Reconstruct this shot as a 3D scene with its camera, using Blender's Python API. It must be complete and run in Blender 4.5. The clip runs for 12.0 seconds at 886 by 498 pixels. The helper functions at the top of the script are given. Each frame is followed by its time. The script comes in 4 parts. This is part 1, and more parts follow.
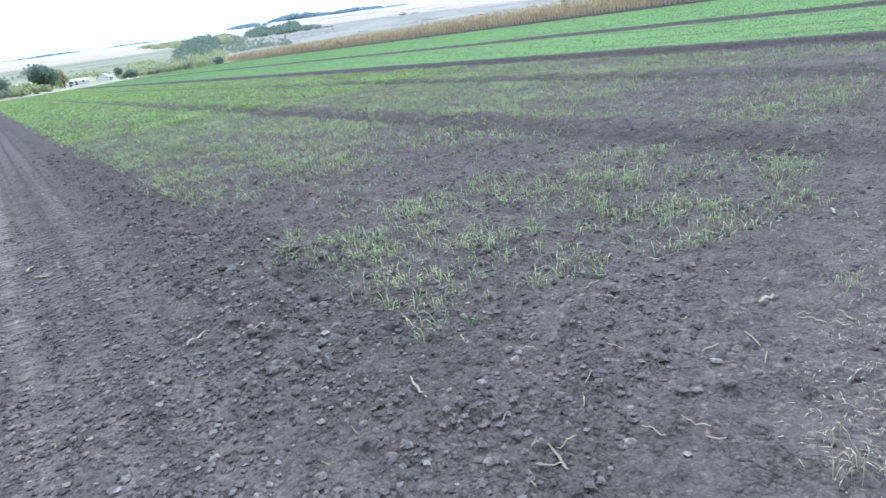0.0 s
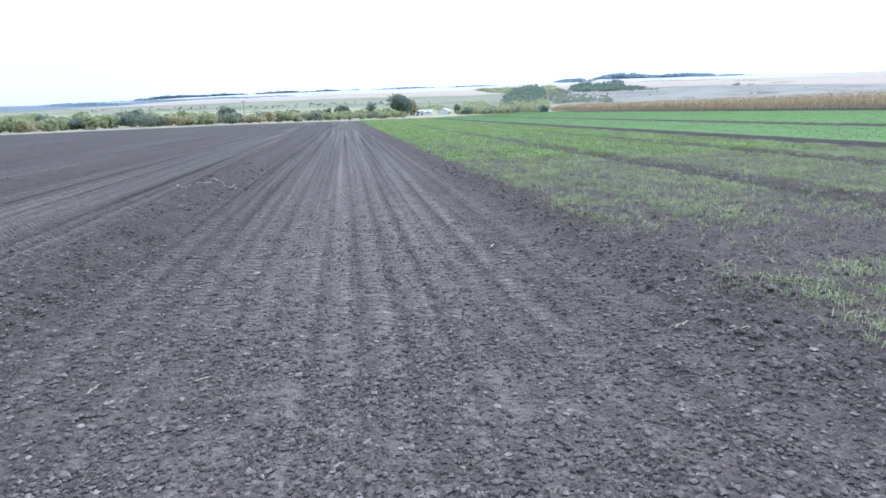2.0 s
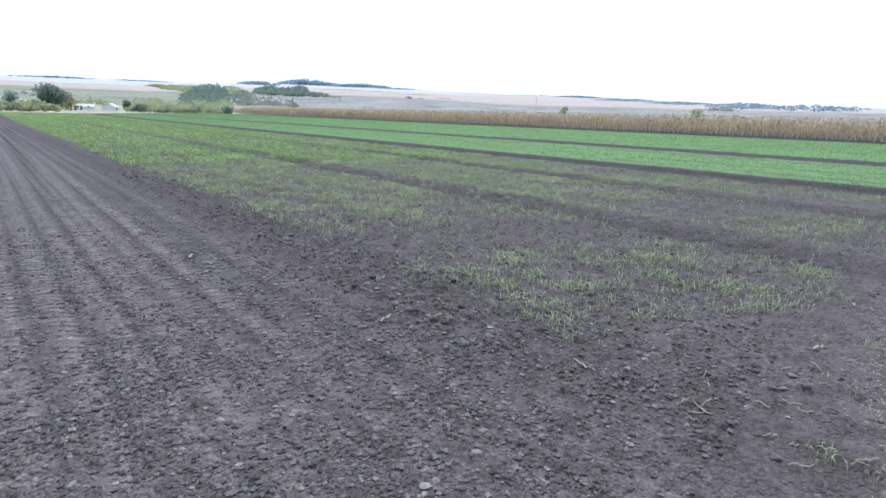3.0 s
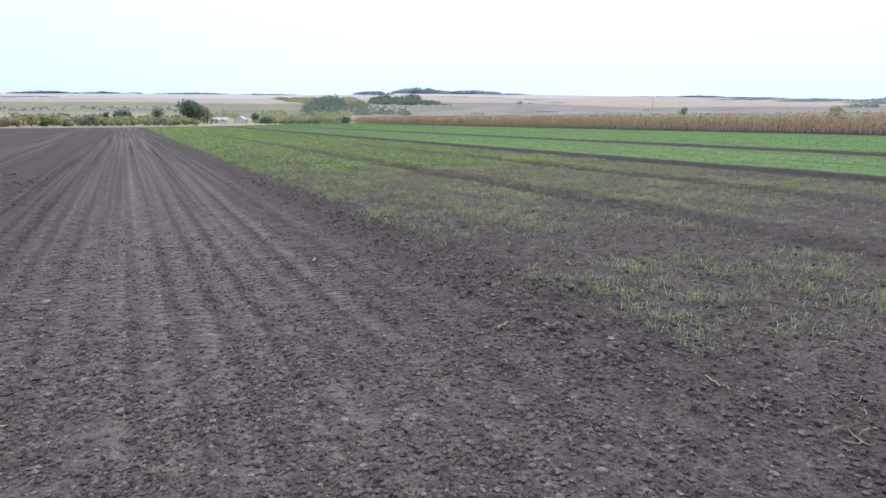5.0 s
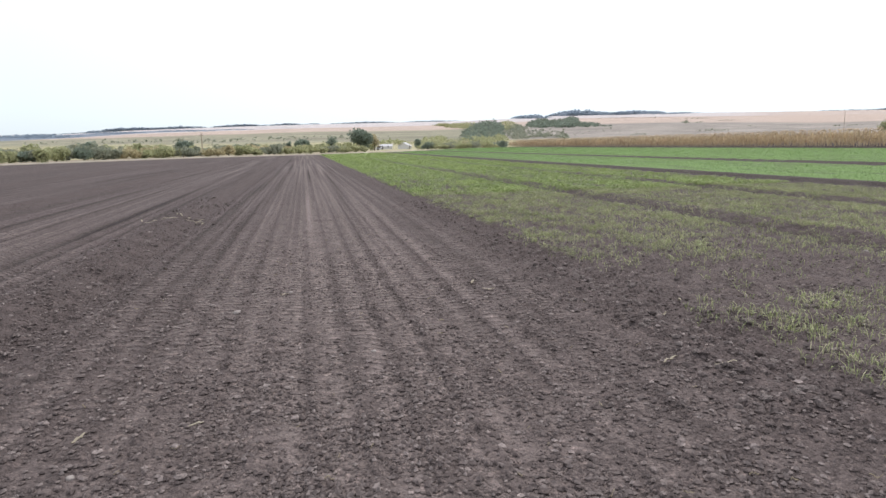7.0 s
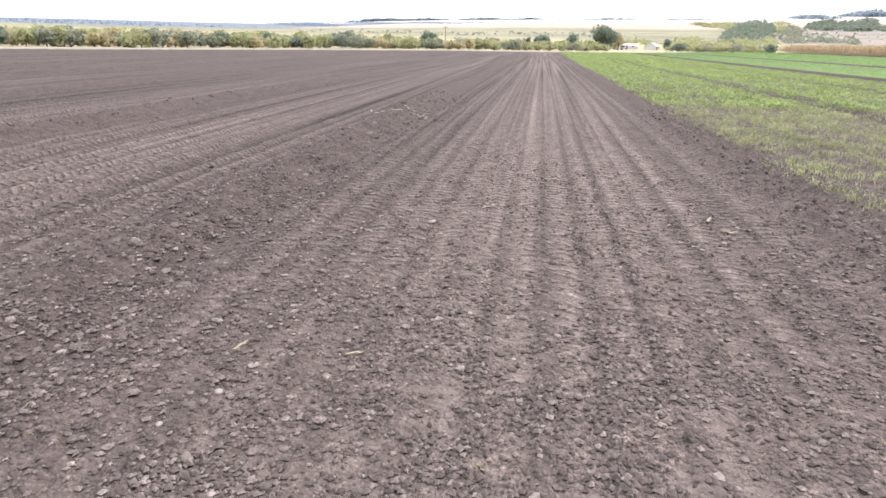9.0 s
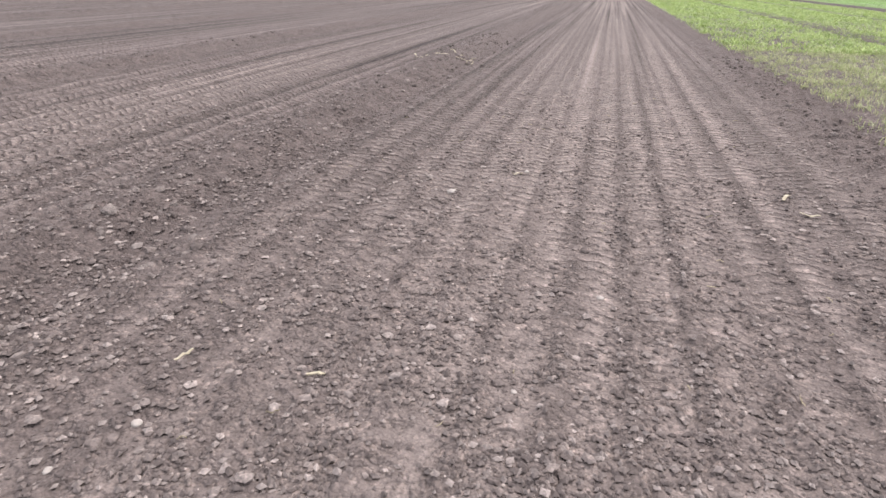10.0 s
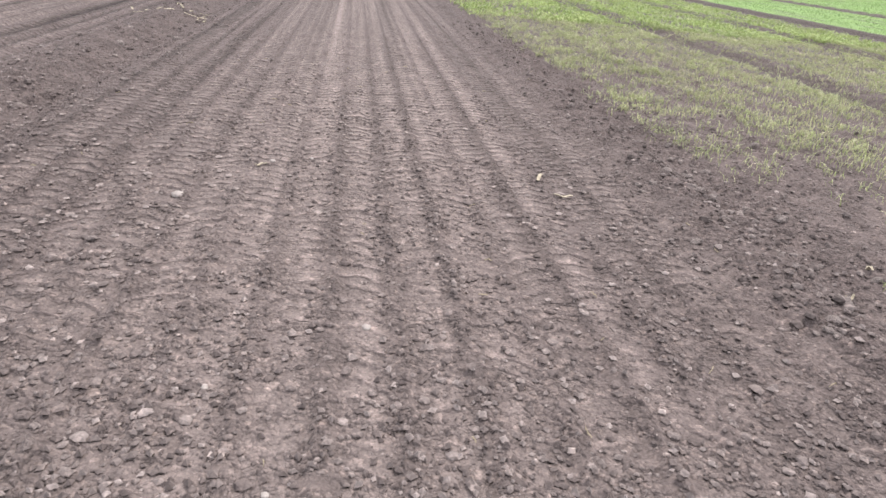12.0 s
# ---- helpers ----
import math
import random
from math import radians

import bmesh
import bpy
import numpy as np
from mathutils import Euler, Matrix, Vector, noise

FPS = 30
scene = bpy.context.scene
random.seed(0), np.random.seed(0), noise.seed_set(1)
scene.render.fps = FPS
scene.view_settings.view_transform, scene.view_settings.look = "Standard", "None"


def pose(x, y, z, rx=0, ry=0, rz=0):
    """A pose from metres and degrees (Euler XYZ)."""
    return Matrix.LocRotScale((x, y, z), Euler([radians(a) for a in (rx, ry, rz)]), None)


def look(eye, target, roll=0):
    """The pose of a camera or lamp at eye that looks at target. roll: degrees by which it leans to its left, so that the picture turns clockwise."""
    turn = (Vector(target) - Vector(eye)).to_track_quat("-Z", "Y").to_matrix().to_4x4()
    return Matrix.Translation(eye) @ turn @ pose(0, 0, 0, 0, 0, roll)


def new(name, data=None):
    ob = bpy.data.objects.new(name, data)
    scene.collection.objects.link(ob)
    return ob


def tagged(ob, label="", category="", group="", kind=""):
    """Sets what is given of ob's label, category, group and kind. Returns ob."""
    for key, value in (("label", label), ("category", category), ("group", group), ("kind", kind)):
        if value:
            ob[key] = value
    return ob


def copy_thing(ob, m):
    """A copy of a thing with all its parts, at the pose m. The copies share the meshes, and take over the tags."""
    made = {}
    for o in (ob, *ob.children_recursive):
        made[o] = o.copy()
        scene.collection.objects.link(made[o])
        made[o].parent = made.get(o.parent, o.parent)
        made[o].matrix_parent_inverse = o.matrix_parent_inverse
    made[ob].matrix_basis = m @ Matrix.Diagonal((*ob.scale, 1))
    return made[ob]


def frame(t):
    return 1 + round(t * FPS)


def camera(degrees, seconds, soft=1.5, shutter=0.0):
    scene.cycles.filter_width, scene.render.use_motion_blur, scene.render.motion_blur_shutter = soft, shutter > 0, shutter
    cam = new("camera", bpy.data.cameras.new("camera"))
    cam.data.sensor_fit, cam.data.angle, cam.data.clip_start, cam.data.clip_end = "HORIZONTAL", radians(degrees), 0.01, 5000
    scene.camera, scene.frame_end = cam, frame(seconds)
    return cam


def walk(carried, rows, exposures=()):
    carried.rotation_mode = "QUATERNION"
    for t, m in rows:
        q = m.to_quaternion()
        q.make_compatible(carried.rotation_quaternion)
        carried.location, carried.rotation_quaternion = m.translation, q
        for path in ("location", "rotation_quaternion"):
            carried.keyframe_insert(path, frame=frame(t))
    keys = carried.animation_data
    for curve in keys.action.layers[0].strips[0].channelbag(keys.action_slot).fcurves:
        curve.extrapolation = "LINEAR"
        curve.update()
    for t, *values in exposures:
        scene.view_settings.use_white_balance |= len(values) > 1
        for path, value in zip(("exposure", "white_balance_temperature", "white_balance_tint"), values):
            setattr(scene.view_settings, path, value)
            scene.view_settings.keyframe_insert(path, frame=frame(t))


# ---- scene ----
cam = camera(71.1, 12.0, 1.5, 0.12)
PATH = [
    (0, (-0.079, 0.605, 1.503), (0.978, 2.167, 0.837), -8.2),
    (0.1, (-0.145, 0.58, 1.488), (0.922, 2.145, 0.847), -6.3),
    (0.2, (-0.218, 0.538, 1.461), (0.977, 2.018, 0.846), 0.0),
    (0.3, (-0.309, 0.549, 1.484), (0.968, 1.973, 0.899), -0.5),
    (0.5, (-0.531, 0.522, 1.42), (0.777, 1.922, 0.845), -0.1),
    (0.6, (-0.629, 0.515, 1.457), (0.648, 1.904, 0.797), -1.6),
    (1, (-0.968, 0.41, 1.473), (0.21, 1.942, 0.955), -2.8),
    (1.2, (-1.1, 0.335, 1.457), (-0.067, 1.949, 0.886), -5.2),
    (1.3, (-1.17, 0.35, 1.465), (-0.207, 1.999, 0.87), -7.0),
    (1.4, (-1.254, 0.308, 1.503), (-0.545, 2.107, 0.994), -6.2),
    (1.5, (-1.322, 0.313, 1.495), (-0.704, 2.155, 1.02), -4.8),
    (1.8, (-1.538, 0.397, 1.497), (-1.306, 2.329, 1.034), -3.0),
    (2, (-1.68, 0.405, 1.49), (-1.386, 2.335, 1.055), -1.3),
    (2.2, (-1.79, 0.384, 1.524), (-1.278, 2.268, 1.089), 0.6),
    (2.5, (-1.786, 0.365, 1.536), (-0.858, 2.076, 1.076), 3.3),
    (2.7, (-1.828, 0.321, 1.528), (-0.624, 1.861, 1.105), 2.0),
    (4.3, (-1.851, 0.382, 1.522), (-0.925, 2.119, 1.17), 0.1),
    (4.5, (-1.864, 0.394, 1.521), (-0.921, 2.119, 1.159), -0.0),
    (5, (-1.872, 0.396, 1.521), (-0.987, 2.143, 1.115), 0.4),
    (5.5, (-1.858, 0.379, 1.523), (-0.949, 2.113, 1.115), -0.3),
    (6, (-1.871, 0.403, 1.526), (-1.029, 2.172, 1.122), -0.1),
    (6.5, (-1.889, 0.41, 1.53), (-1.357, 2.301, 1.153), -1.9),
    (7, (-1.9, 0.43, 1.53), (-1.475, 2.356, 1.198), -0.9),
    (7.5, (-1.921, 0.524, 1.496), (-1.617, 2.449, 1.047), -0.1),
    (7.7, (-1.902, 0.613, 1.477), (-1.758, 2.541, 0.967), -0.4),
    (9.3, (-1.708, 1.43, 1.507), (-1.985, 3.275, 0.787), 1.3),
    (9.5, (-1.687, 1.588, 1.487), (-1.954, 3.406, 0.696), 1.7),
    (10, (-1.574, 2.003, 1.496), (-2.008, 3.782, 0.691), 1.3),
    (10.5, (-1.566, 2.344, 1.468), (-1.761, 4.147, 0.625), 0.8),
    (11, (-1.618, 2.625, 1.519), (-1.454, 4.387, 0.587), 4.7),
    (11.5, (-1.627, 2.682, 1.529), (-1.377, 4.415, 0.562), 7.8),
    (12, (-1.545, 2.657, 1.529), (-1.24, 4.427, 0.648), 6.0),
]
LIGHT = [(0.0, 1.17, 5120, 2), (0.5, 1.32, 5150, 3), (1.5, 1.3, 5150, 4), (2.0, 0.98, 5170, 5), (2.5, 0.95, 5200, 6), (4.3, 0.37, 5700, 10), (5.0, 0.47, 5800, 11), (5.5, 0.61, 5970, 12),
         (7.0, 0.56, 6450, 14), (7.5, 0.46, 6500, 14), (9.3, 1.45, 6680, 15), (12.0, 1.45, 6680, 15)]
walk(cam, [(t, look(eye, target, roll)) for t, eye, target, roll in PATH], LIGHT)

# ---- sky and sun: a bright overcast day ----
world = bpy.data.worlds.new("overcast_sky")
scene.world = world
world.use_nodes = True
wn = world.node_tree.nodes
wl = world.node_tree.links
sky = wn.new("ShaderNodeTexSky")
sky.sky_type = "NISHITA"
sky.sun_disc = False
sky.sun_elevation = radians(56)
sky.sun_rotation = radians(35)
sky.air_density, sky.dust_density, sky.ozone_density = 1.0, 1.5, 1.0
cloud = wn.new("ShaderNodeMix")
cloud.data_type = "RGBA"
way = wn.new("ShaderNodeTexCoord")
across = wn.new("ShaderNodeSeparateXYZ")
wl.new(way.outputs["Generated"], across.inputs[0])
thick = wn.new("ShaderNodeMapRange")
thick.inputs["From Min"].default_value, thick.inputs["From Max"].default_value = -0.35, 0.35
thick.inputs["To Min"].default_value, thick.inputs["To Max"].default_value = 0.66, 0.88
wl.new(across.outputs["X"], thick.inputs["Value"])
wl.new(thick.outputs["Result"], cloud.inputs["Factor"])
veil = wn.new("ShaderNodeValToRGB")
veil.color_ramp.elements[0].position, veil.color_ramp.elements[0].color = 0.0, (0.63, 0.75, 0.81, 1)
veil.color_ramp.elements[1].position, veil.color_ramp.elements[1].color = 0.30, (1.0, 1.02, 1.06, 1)
wl.new(across.outputs["Z"], veil.inputs["Fac"])
lift = wn.new("ShaderNodeVectorMath")
lift.operation = "SCALE"
lift.inputs["Scale"].default_value = 14.2
wl.new(veil.outputs["Color"], lift.inputs[0])
wl.new(lift.outputs["Vector"], cloud.inputs[7])
wl.new(sky.outputs["Color"], cloud.inputs[6])
wl.new(cloud.outputs[2], wn["Background"].inputs["Color"])
wn["Background"].inputs["Strength"].default_value = 0.074
sun = new("sun", bpy.data.lights.new("sun", "SUN"))
sun.data.energy, sun.data.angle, sun.data.color = 1.5, radians(11), (1.0, 0.96, 0.9)
sun.matrix_world = look((19.0, 27.0, 50.0), (0, 0, 0))


# ---- small helpers ----
def rng_noise(x, y, seed=0):
    """Smooth value noise in 0..1 on arrays."""
    xi, yi = np.floor(x).astype(np.int64), np.floor(y).astype(np.int64)
    fx, fy = x - xi, y - yi
    fx, fy = fx * fx * (3 - 2 * fx), fy * fy * (3 - 2 * fy)

    def cell(a, b):
        h = (a * 374761393 + b * 668265263 + seed * 974634777) & 0x7FFFFFFF
        h = ((h ^ (h >> 13)) * 1274126177) & 0x7FFFFFFF
        return ((h ^ (h >> 16)) & 0xFFFF) / 65535.0

    top = cell(xi, yi) * (1 - fx) + cell(xi + 1, yi) * fx
    low = cell(xi, yi + 1) * (1 - fx) + cell(xi + 1, yi + 1) * fx
    return top * (1 - fy) + low * fy


def fbm(x, y, seed=0, octaves=4):
    total, amp, norm = 0.0, 1.0, 0.0
    for k in range(octaves):
        total = total + amp * rng_noise(x * 2.03 ** k + 17.3 * k, y * 2.03 ** k - 9.1 * k, seed + k)
        norm += amp
        amp *= 0.5
    return total / norm


def cells(x, y, seed=0):
    """Distance to the nearest scattered point and that point's own random value."""
    xi, yi = np.floor(x).astype(np.int64), np.floor(y).astype(np.int64)
    best, who = np.full(x.shape, 9.0), np.zeros(x.shape)
    for dx in (-1, 0, 1):
        for dy in (-1, 0, 1):
            a, b = xi + dx, yi + dy
            h = (a * 73856093 + b * 19349663 + seed * 83492791) & 0x7FFFFFFF
            h = ((h ^ (h >> 13)) * 1274126177) & 0x7FFFFFFF
            u, v, w = (h & 1023) / 1023.0, ((h >> 10) & 1023) / 1023.0, ((h >> 20) & 1023) / 1023.0
            d = np.hypot(a + u - x, b + v - y)
            near = d < best
            best, who = np.where(near, d, best), np.where(near, w, who)
    return best, who


def smooth(a, b, v):
    k = np.clip((v - a) / (b - a), 0, 1)
    return k * k * (3 - 2 * k)


def mesh_from(name, verts, faces, material=None, soft=False):
    """A mesh from arrays: verts (n, 3), and one array of quads or triangles."""
    me = bpy.data.meshes.new(name)
    faces = np.asarray(faces, dtype=np.int32)
    n, k = faces.shape
    me.vertices.add(len(verts))
    me.vertices.foreach_set("co", np.asarray(verts, dtype=np.float32).ravel())
    me.loops.add(n * k)
    me.loops.foreach_set("vertex_index", faces.ravel())
    me.polygons.add(n)
    me.polygons.foreach_set("loop_start", np.arange(0, n * k, k, dtype=np.int32))
    me.update(calc_edges=True)
    me.polygons.foreach_set("use_smooth", np.full(n, soft))
    if material:
        me.materials.append(material)
    return me


def part(name, bm, material, parent, label=""):
    me = bpy.data.meshes.new(name)
    bm.to_mesh(me)
    bm.free()
    me.materials.append(material)
    ob = new(name, me)
    ob.parent = parent
    return tagged(ob, label)


# ---- materials ----
def material(name, rough=0.9):
    m = bpy.data.materials.new(name)
    m.use_nodes = True
    nodes, links = m.node_tree.nodes, m.node_tree.links
    b = nodes["Principled BSDF"]
    b.inputs["Roughness"].default_value = rough
    b.inputs["Specular IOR Level"].default_value = 0.25
    return m, nodes, links, b


def noise_node(nodes, links, scale, detail=4.0, rough=0.6):
    c = nodes.new("ShaderNodeTexCoord")
    n = nodes.new("ShaderNodeTexNoise")
    n.inputs["Scale"].default_value = scale
    n.inputs["Detail"].default_value = detail
    n.inputs["Roughness"].default_value = rough
    links.new(c.outputs["Object"], n.inputs["Vector"])
    return n


def ramp(nodes, links, source, stops):
    r = nodes.new("ShaderNodeValToRGB")
    e = r.color_ramp.elements
    while len(e) < len(stops):
        e.new(0.5)
    for k, (p, c) in enumerate(stops):
        e[k].position, e[k].color = p, (*c, 1)
    links.new(source, r.inputs["Fac"])
    return r


def mul(nodes, links, a, b, factor=1.0):
    m = nodes.new("ShaderNodeMix")
    m.data_type, m.blend_type = "RGBA", "MULTIPLY"
    m.inputs["Factor"].default_value = factor
    links.new(a, m.inputs[6])
    links.new(b, m.inputs[7])
    return m.outputs[2]


def soil_surface(name, from_attribute, relief, clod_shade=1.0):
    m, nodes, links, b = material(name, 0.95)
    b.inputs["Specular IOR Level"].default_value = 0.12

    def maths(kind, a, c, d=None):
        n = nodes.new("ShaderNodeMath")
        n.operation = kind
        for k, v in enumerate((a, c, d)):
            if v is None:
                continue
            if isinstance(v, (int, float)):
                n.inputs[k].default_value = v
            else:
                links.new(v, n.inputs[k])
        return n.outputs[0]

    grain = noise_node(nodes, links, 90, 4, 0.6)
    blotch = noise_node(nodes, links, 3.5, 5, 0.6)
    g = ramp(nodes, links, grain.outputs["Fac"], [(0.3, (0.8, 0.79, 0.79)), (0.52, (1, 1, 1)), (0.72, (1.2, 1.19, 1.18))])
    w = ramp(nodes, links, blotch.outputs["Fac"], [(0.3, (0.90, 0.90, 0.90)), (0.7, (1.08, 1.08, 1.08))])
    co = nodes.new("ShaderNodeTexCoord")
    if from_attribute:
        a = nodes.new("ShaderNodeAttribute")
        a.attribute_name = "tone"
        base = a.outputs["Color"]
        # long dry and moist streaks that the rollers drew along the field; the alpha of "tone" says where
        part_of = nodes.new("ShaderNodeSeparateXYZ")
        links.new(co.outputs["Object"], part_of.inputs[0])
        streak = None
        for k, share in ((3.3, 0.9), (8.0, 0.6)):
            flat = nodes.new("ShaderNodeCombineXYZ")
            links.new(maths("MULTIPLY", part_of.outputs["X"], k), flat.inputs["X"])
            links.new(maths("MULTIPLY", part_of.outputs["Y"], 0.035), flat.inputs["Y"])
            n = nodes.new("ShaderNodeTexNoise")
            n.inputs["Scale"].default_value = 1.0
            n.inputs["Detail"].default_value = 1.5
            links.new(flat.outputs[0], n.inputs["Vector"])
            v = maths("MULTIPLY", maths("SUBTRACT", n.outputs["Fac"], 0.5), share * 2.0)
            streak = maths("ADD", streak, v) if streak else v
        across_lane = maths("FRACT", maths("MULTIPLY_ADD", part_of.outputs["X"], 1 / LANE, -LANE_AT / LANE), 0.0)
        edge = maths("ABSOLUTE", maths("SUBTRACT", across_lane, 0.5), 0.0)
        gap = nodes.new("ShaderNodeMapRange")
        gap.inputs["From Min"].default_value, gap.inputs["From Max"].default_value = 0.30, 0.48
        gap.inputs["To Min"].default_value, gap.inputs["To Max"].default_value = 0.05, -0.26
        links.new(edge, gap.inputs["Value"])
        streak = maths("ADD", streak, gap.outputs["Result"])
        # distance from the middle of the walk: streaks read from afar, wheel prints from nearby
        off = nodes.new("ShaderNodeVectorMath")
        off.operation = "DISTANCE"
        off.inputs[1].default_value = (CX, CY, 0)
        links.new(co.outputs["Object"], off.inputs[0])

        def fade(r0, r1, v0, v1):
            n = nodes.new("ShaderNodeMapRange")
            for key, v in (("From Min", r0), ("From Max", r1), ("To Min", v0), ("To Max", v1)):
                n.inputs[key].default_value = v
            links.new(off.outputs["Value"], n.inputs["Value"])
            return n.outputs["Result"]

        # wheel prints: curved bars across each lane, steep on the near side
        u = maths("MULTIPLY_ADD", part_of.outputs["X"], 1 / LANE, -LANE_AT / LANE)
        lane = maths("FLOOR", u, 0.0)
        mid = maths("SUBTRACT", across_lane, 0.5)
        side = maths("MULTIPLY_ADD", maths("MODULO", maths("ABSOLUTE", lane, 0.0), 2.0), 2.0, -1.0)
        run = maths("MULTIPLY_ADD", part_of.outputs["Y"], 1 / 0.118, maths("MULTIPLY", lane, 0.37))
        run = maths("ADD", run, maths("MULTIPLY", maths("MULTIPLY", side, mid), 0.9))
        run = maths("ADD", run, maths("MULTIPLY", maths("POWER", edge, 1.4), 1.5))
        run = maths("ADD", run, maths("MULTIPLY", noise_node(nodes, links, 5.0, 4, 0.65).outputs["Fac"], 1.2))
        bars = ramp(nodes, links, maths("FRACT", run, 0.0), [(0.0, (0.0, 0.0, 0.0)), (0.28, (1, 1, 1)), (0.5, (0.75, 0.75, 0.75)), (1.0, (0.0, 0.0, 0.0))]).outputs["Color"]
        kept = nodes.new("ShaderNodeMapRange")
        kept.inputs["From Min"].default_value, kept.inputs["From Max"].default_value = 0.42, 0.56
        kept.inputs["To Min"].default_value = 0.4
        links.new(noise_node(nodes, links, 2.4, 3, 0.6).outputs["Fac"], kept.inputs["Value"])
        inner = nodes.new("ShaderNodeMapRange")
        inner.inputs["From Min"].default_value, inner.inputs["From Max"].default_value = 0.46, 0.36
        links.new(edge, inner.inputs["Value"])
        print_mask = maths("MULTIPLY", maths("MULTIPLY", kept.outputs["Result"], inner.outputs["Result"]), maths("MULTIPLY", a.outputs["Alpha"], maths("MULTIPLY", fade(2.5, 6.5, 0.35, 1.0), fade(13, 24, 1.0, 0.0))))
        prints = maths("MULTIPLY", bars, print_mask)
        lines = maths("MULTIPLY_ADD", maths("MULTIPLY", maths("MULTIPLY", streak, a.outputs["Alpha"]), fade(3, 14, 0.22, 0.95)), 1.0, 1.0)
        # Print relief is put into the colour too: bar tops lighter, hollows darker.
        lines = maths("MULTIPLY", lines, maths("MULTIPLY_ADD", maths("MULTIPLY", maths("SUBTRACT", bars, 0.45), print_mask), 0.55, 1.0))
        tint = nodes.new("ShaderNodeCombineColor")
        for k in range(3):
            links.new(lines, tint.inputs[k])
        base = mul(nodes, links, base, tint.outputs["Color"])
    else:
        geo = nodes.new("ShaderNodeNewGeometry")
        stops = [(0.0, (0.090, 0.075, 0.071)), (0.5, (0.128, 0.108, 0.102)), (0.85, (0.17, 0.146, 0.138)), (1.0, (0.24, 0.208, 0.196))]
        base = ramp(nodes, links, geo.outputs["Random Per Island"], [(at, tuple(clod_shade * q for q in tone_)) for at, tone_ in stops]).outputs["Color"]
    c = mul(nodes, links, mul(nodes, links, base, g.outputs["Color"]), w.outputs["Color"])
    bend = noise_node(nodes, links, 22, 2, 0.5)
    warp = nodes.new("ShaderNodeMix")
    warp.data_type = "RGBA"
    warp.blend_type = "LINEAR_LIGHT"
    warp.inputs["Factor"].default_value = 0.010
    links.new(co.outputs["Object"], warp.inputs[6])
    links.new(bend.outputs["Color"], warp.inputs[7])
    height_of = None
    for scale, weight in ((26.0, -1.0), (52.0, -0.6)):
        vor = nodes.new("ShaderNodeTexVoronoi")
        vor.inputs["Scale"].default_value = scale
        links.new(warp.outputs[2], vor.inputs["Vector"])
        dome = maths("MULTIPLY", maths("POWER", vor.outputs["Distance"], 2.0), weight)
        height_of = maths("ADD", height_of, dome) if height_of else dome
    for scale, tint in ((26.0, 0.5), (52.0, 0.7), (95.0, 0.5)):
        vor = nodes.new("ShaderNodeTexVoronoi")
        vor.inputs["Scale"].default_value = scale
        links.new(warp.outputs[2], vor.inputs["Vector"])
        sep = nodes.new("ShaderNodeSeparateColor")
        links.new(vor.outputs["Color"], sep.inputs["Color"])
        v = ramp(nodes, links, sep.outputs["Red"], [(0.0, (0.72, 0.72, 0.73)), (0.25, (0.92, 0.92, 0.92)), (0.7, (1.0, 1.0, 1.0)), (0.9, (1.14, 1.13, 1.12)), (1.0, (1.6, 1.57, 1.53))])
        c = mul(nodes, links, c, v.outputs["Color"], tint)
    links.new(c, b.inputs["Base Color"])
    crusted = nodes.new("ShaderNodeMapRange")
    crusted.inputs["From Min"].default_value, crusted.inputs["From Max"].default_value = 0.40, 0.58
    crusted.inputs["To Min"].default_value = 0.25
    links.new(noise_node(nodes, links, 4.5, 3, 0.6).outputs["Fac"], crusted.inputs["Value"])
    crumb = noise_node(nodes, links, 48, 5, 0.62)
    tall = maths("MULTIPLY_ADD", height_of, crusted.outputs["Result"], maths("MULTIPLY", crumb.outputs["Fac"], 0.4))
    tall = maths("MULTIPLY", tall, relief)
    if from_attribute:
        tall = maths("MULTIPLY_ADD", prints, 0.046, tall)
    bump = nodes.new("ShaderNodeBump")
    bump.inputs["Strength"].default_value = 1.0
    bump.inputs["Distance"].default_value = 1.0
    links.new(tall, bump.inputs["Height"])
    links.new(bump.outputs["Normal"], b.inputs["Normal"])
    return m


def leafy(name, stops, rough=0.6, through_light=0.25):
    """Foliage and straw: colour by the single leaf, with some light let through."""
    m, nodes, links, b = material(name, rough)
    geo = nodes.new("ShaderNodeNewGeometry")
    r = ramp(nodes, links, geo.outputs["Random Per Island"], stops)
    n = noise_node(nodes, links, 0.6, 3)
    w = ramp(nodes, links, n.outputs["Fac"], [(0.3, (0.78, 0.8, 0.76)), (0.7, (1.2, 1.18, 1.2))])
    c = mul(nodes, links, r.outputs["Color"], w.outputs["Color"])
    links.new(c, b.inputs["Base Color"])
    if through_light:
        t = nodes.new("ShaderNodeBsdfTranslucent")
        mix = nodes.new("ShaderNodeMixShader")
        mix.inputs["Fac"].default_value = through_light
        links.new(c, t.inputs["Color"])
        links.new(b.outputs["BSDF"], mix.inputs[1])
        links.new(t.outputs["BSDF"], mix.inputs[2])
        links.new(mix.outputs["Shader"], nodes["Material Output"].inputs["Surface"])
    return m


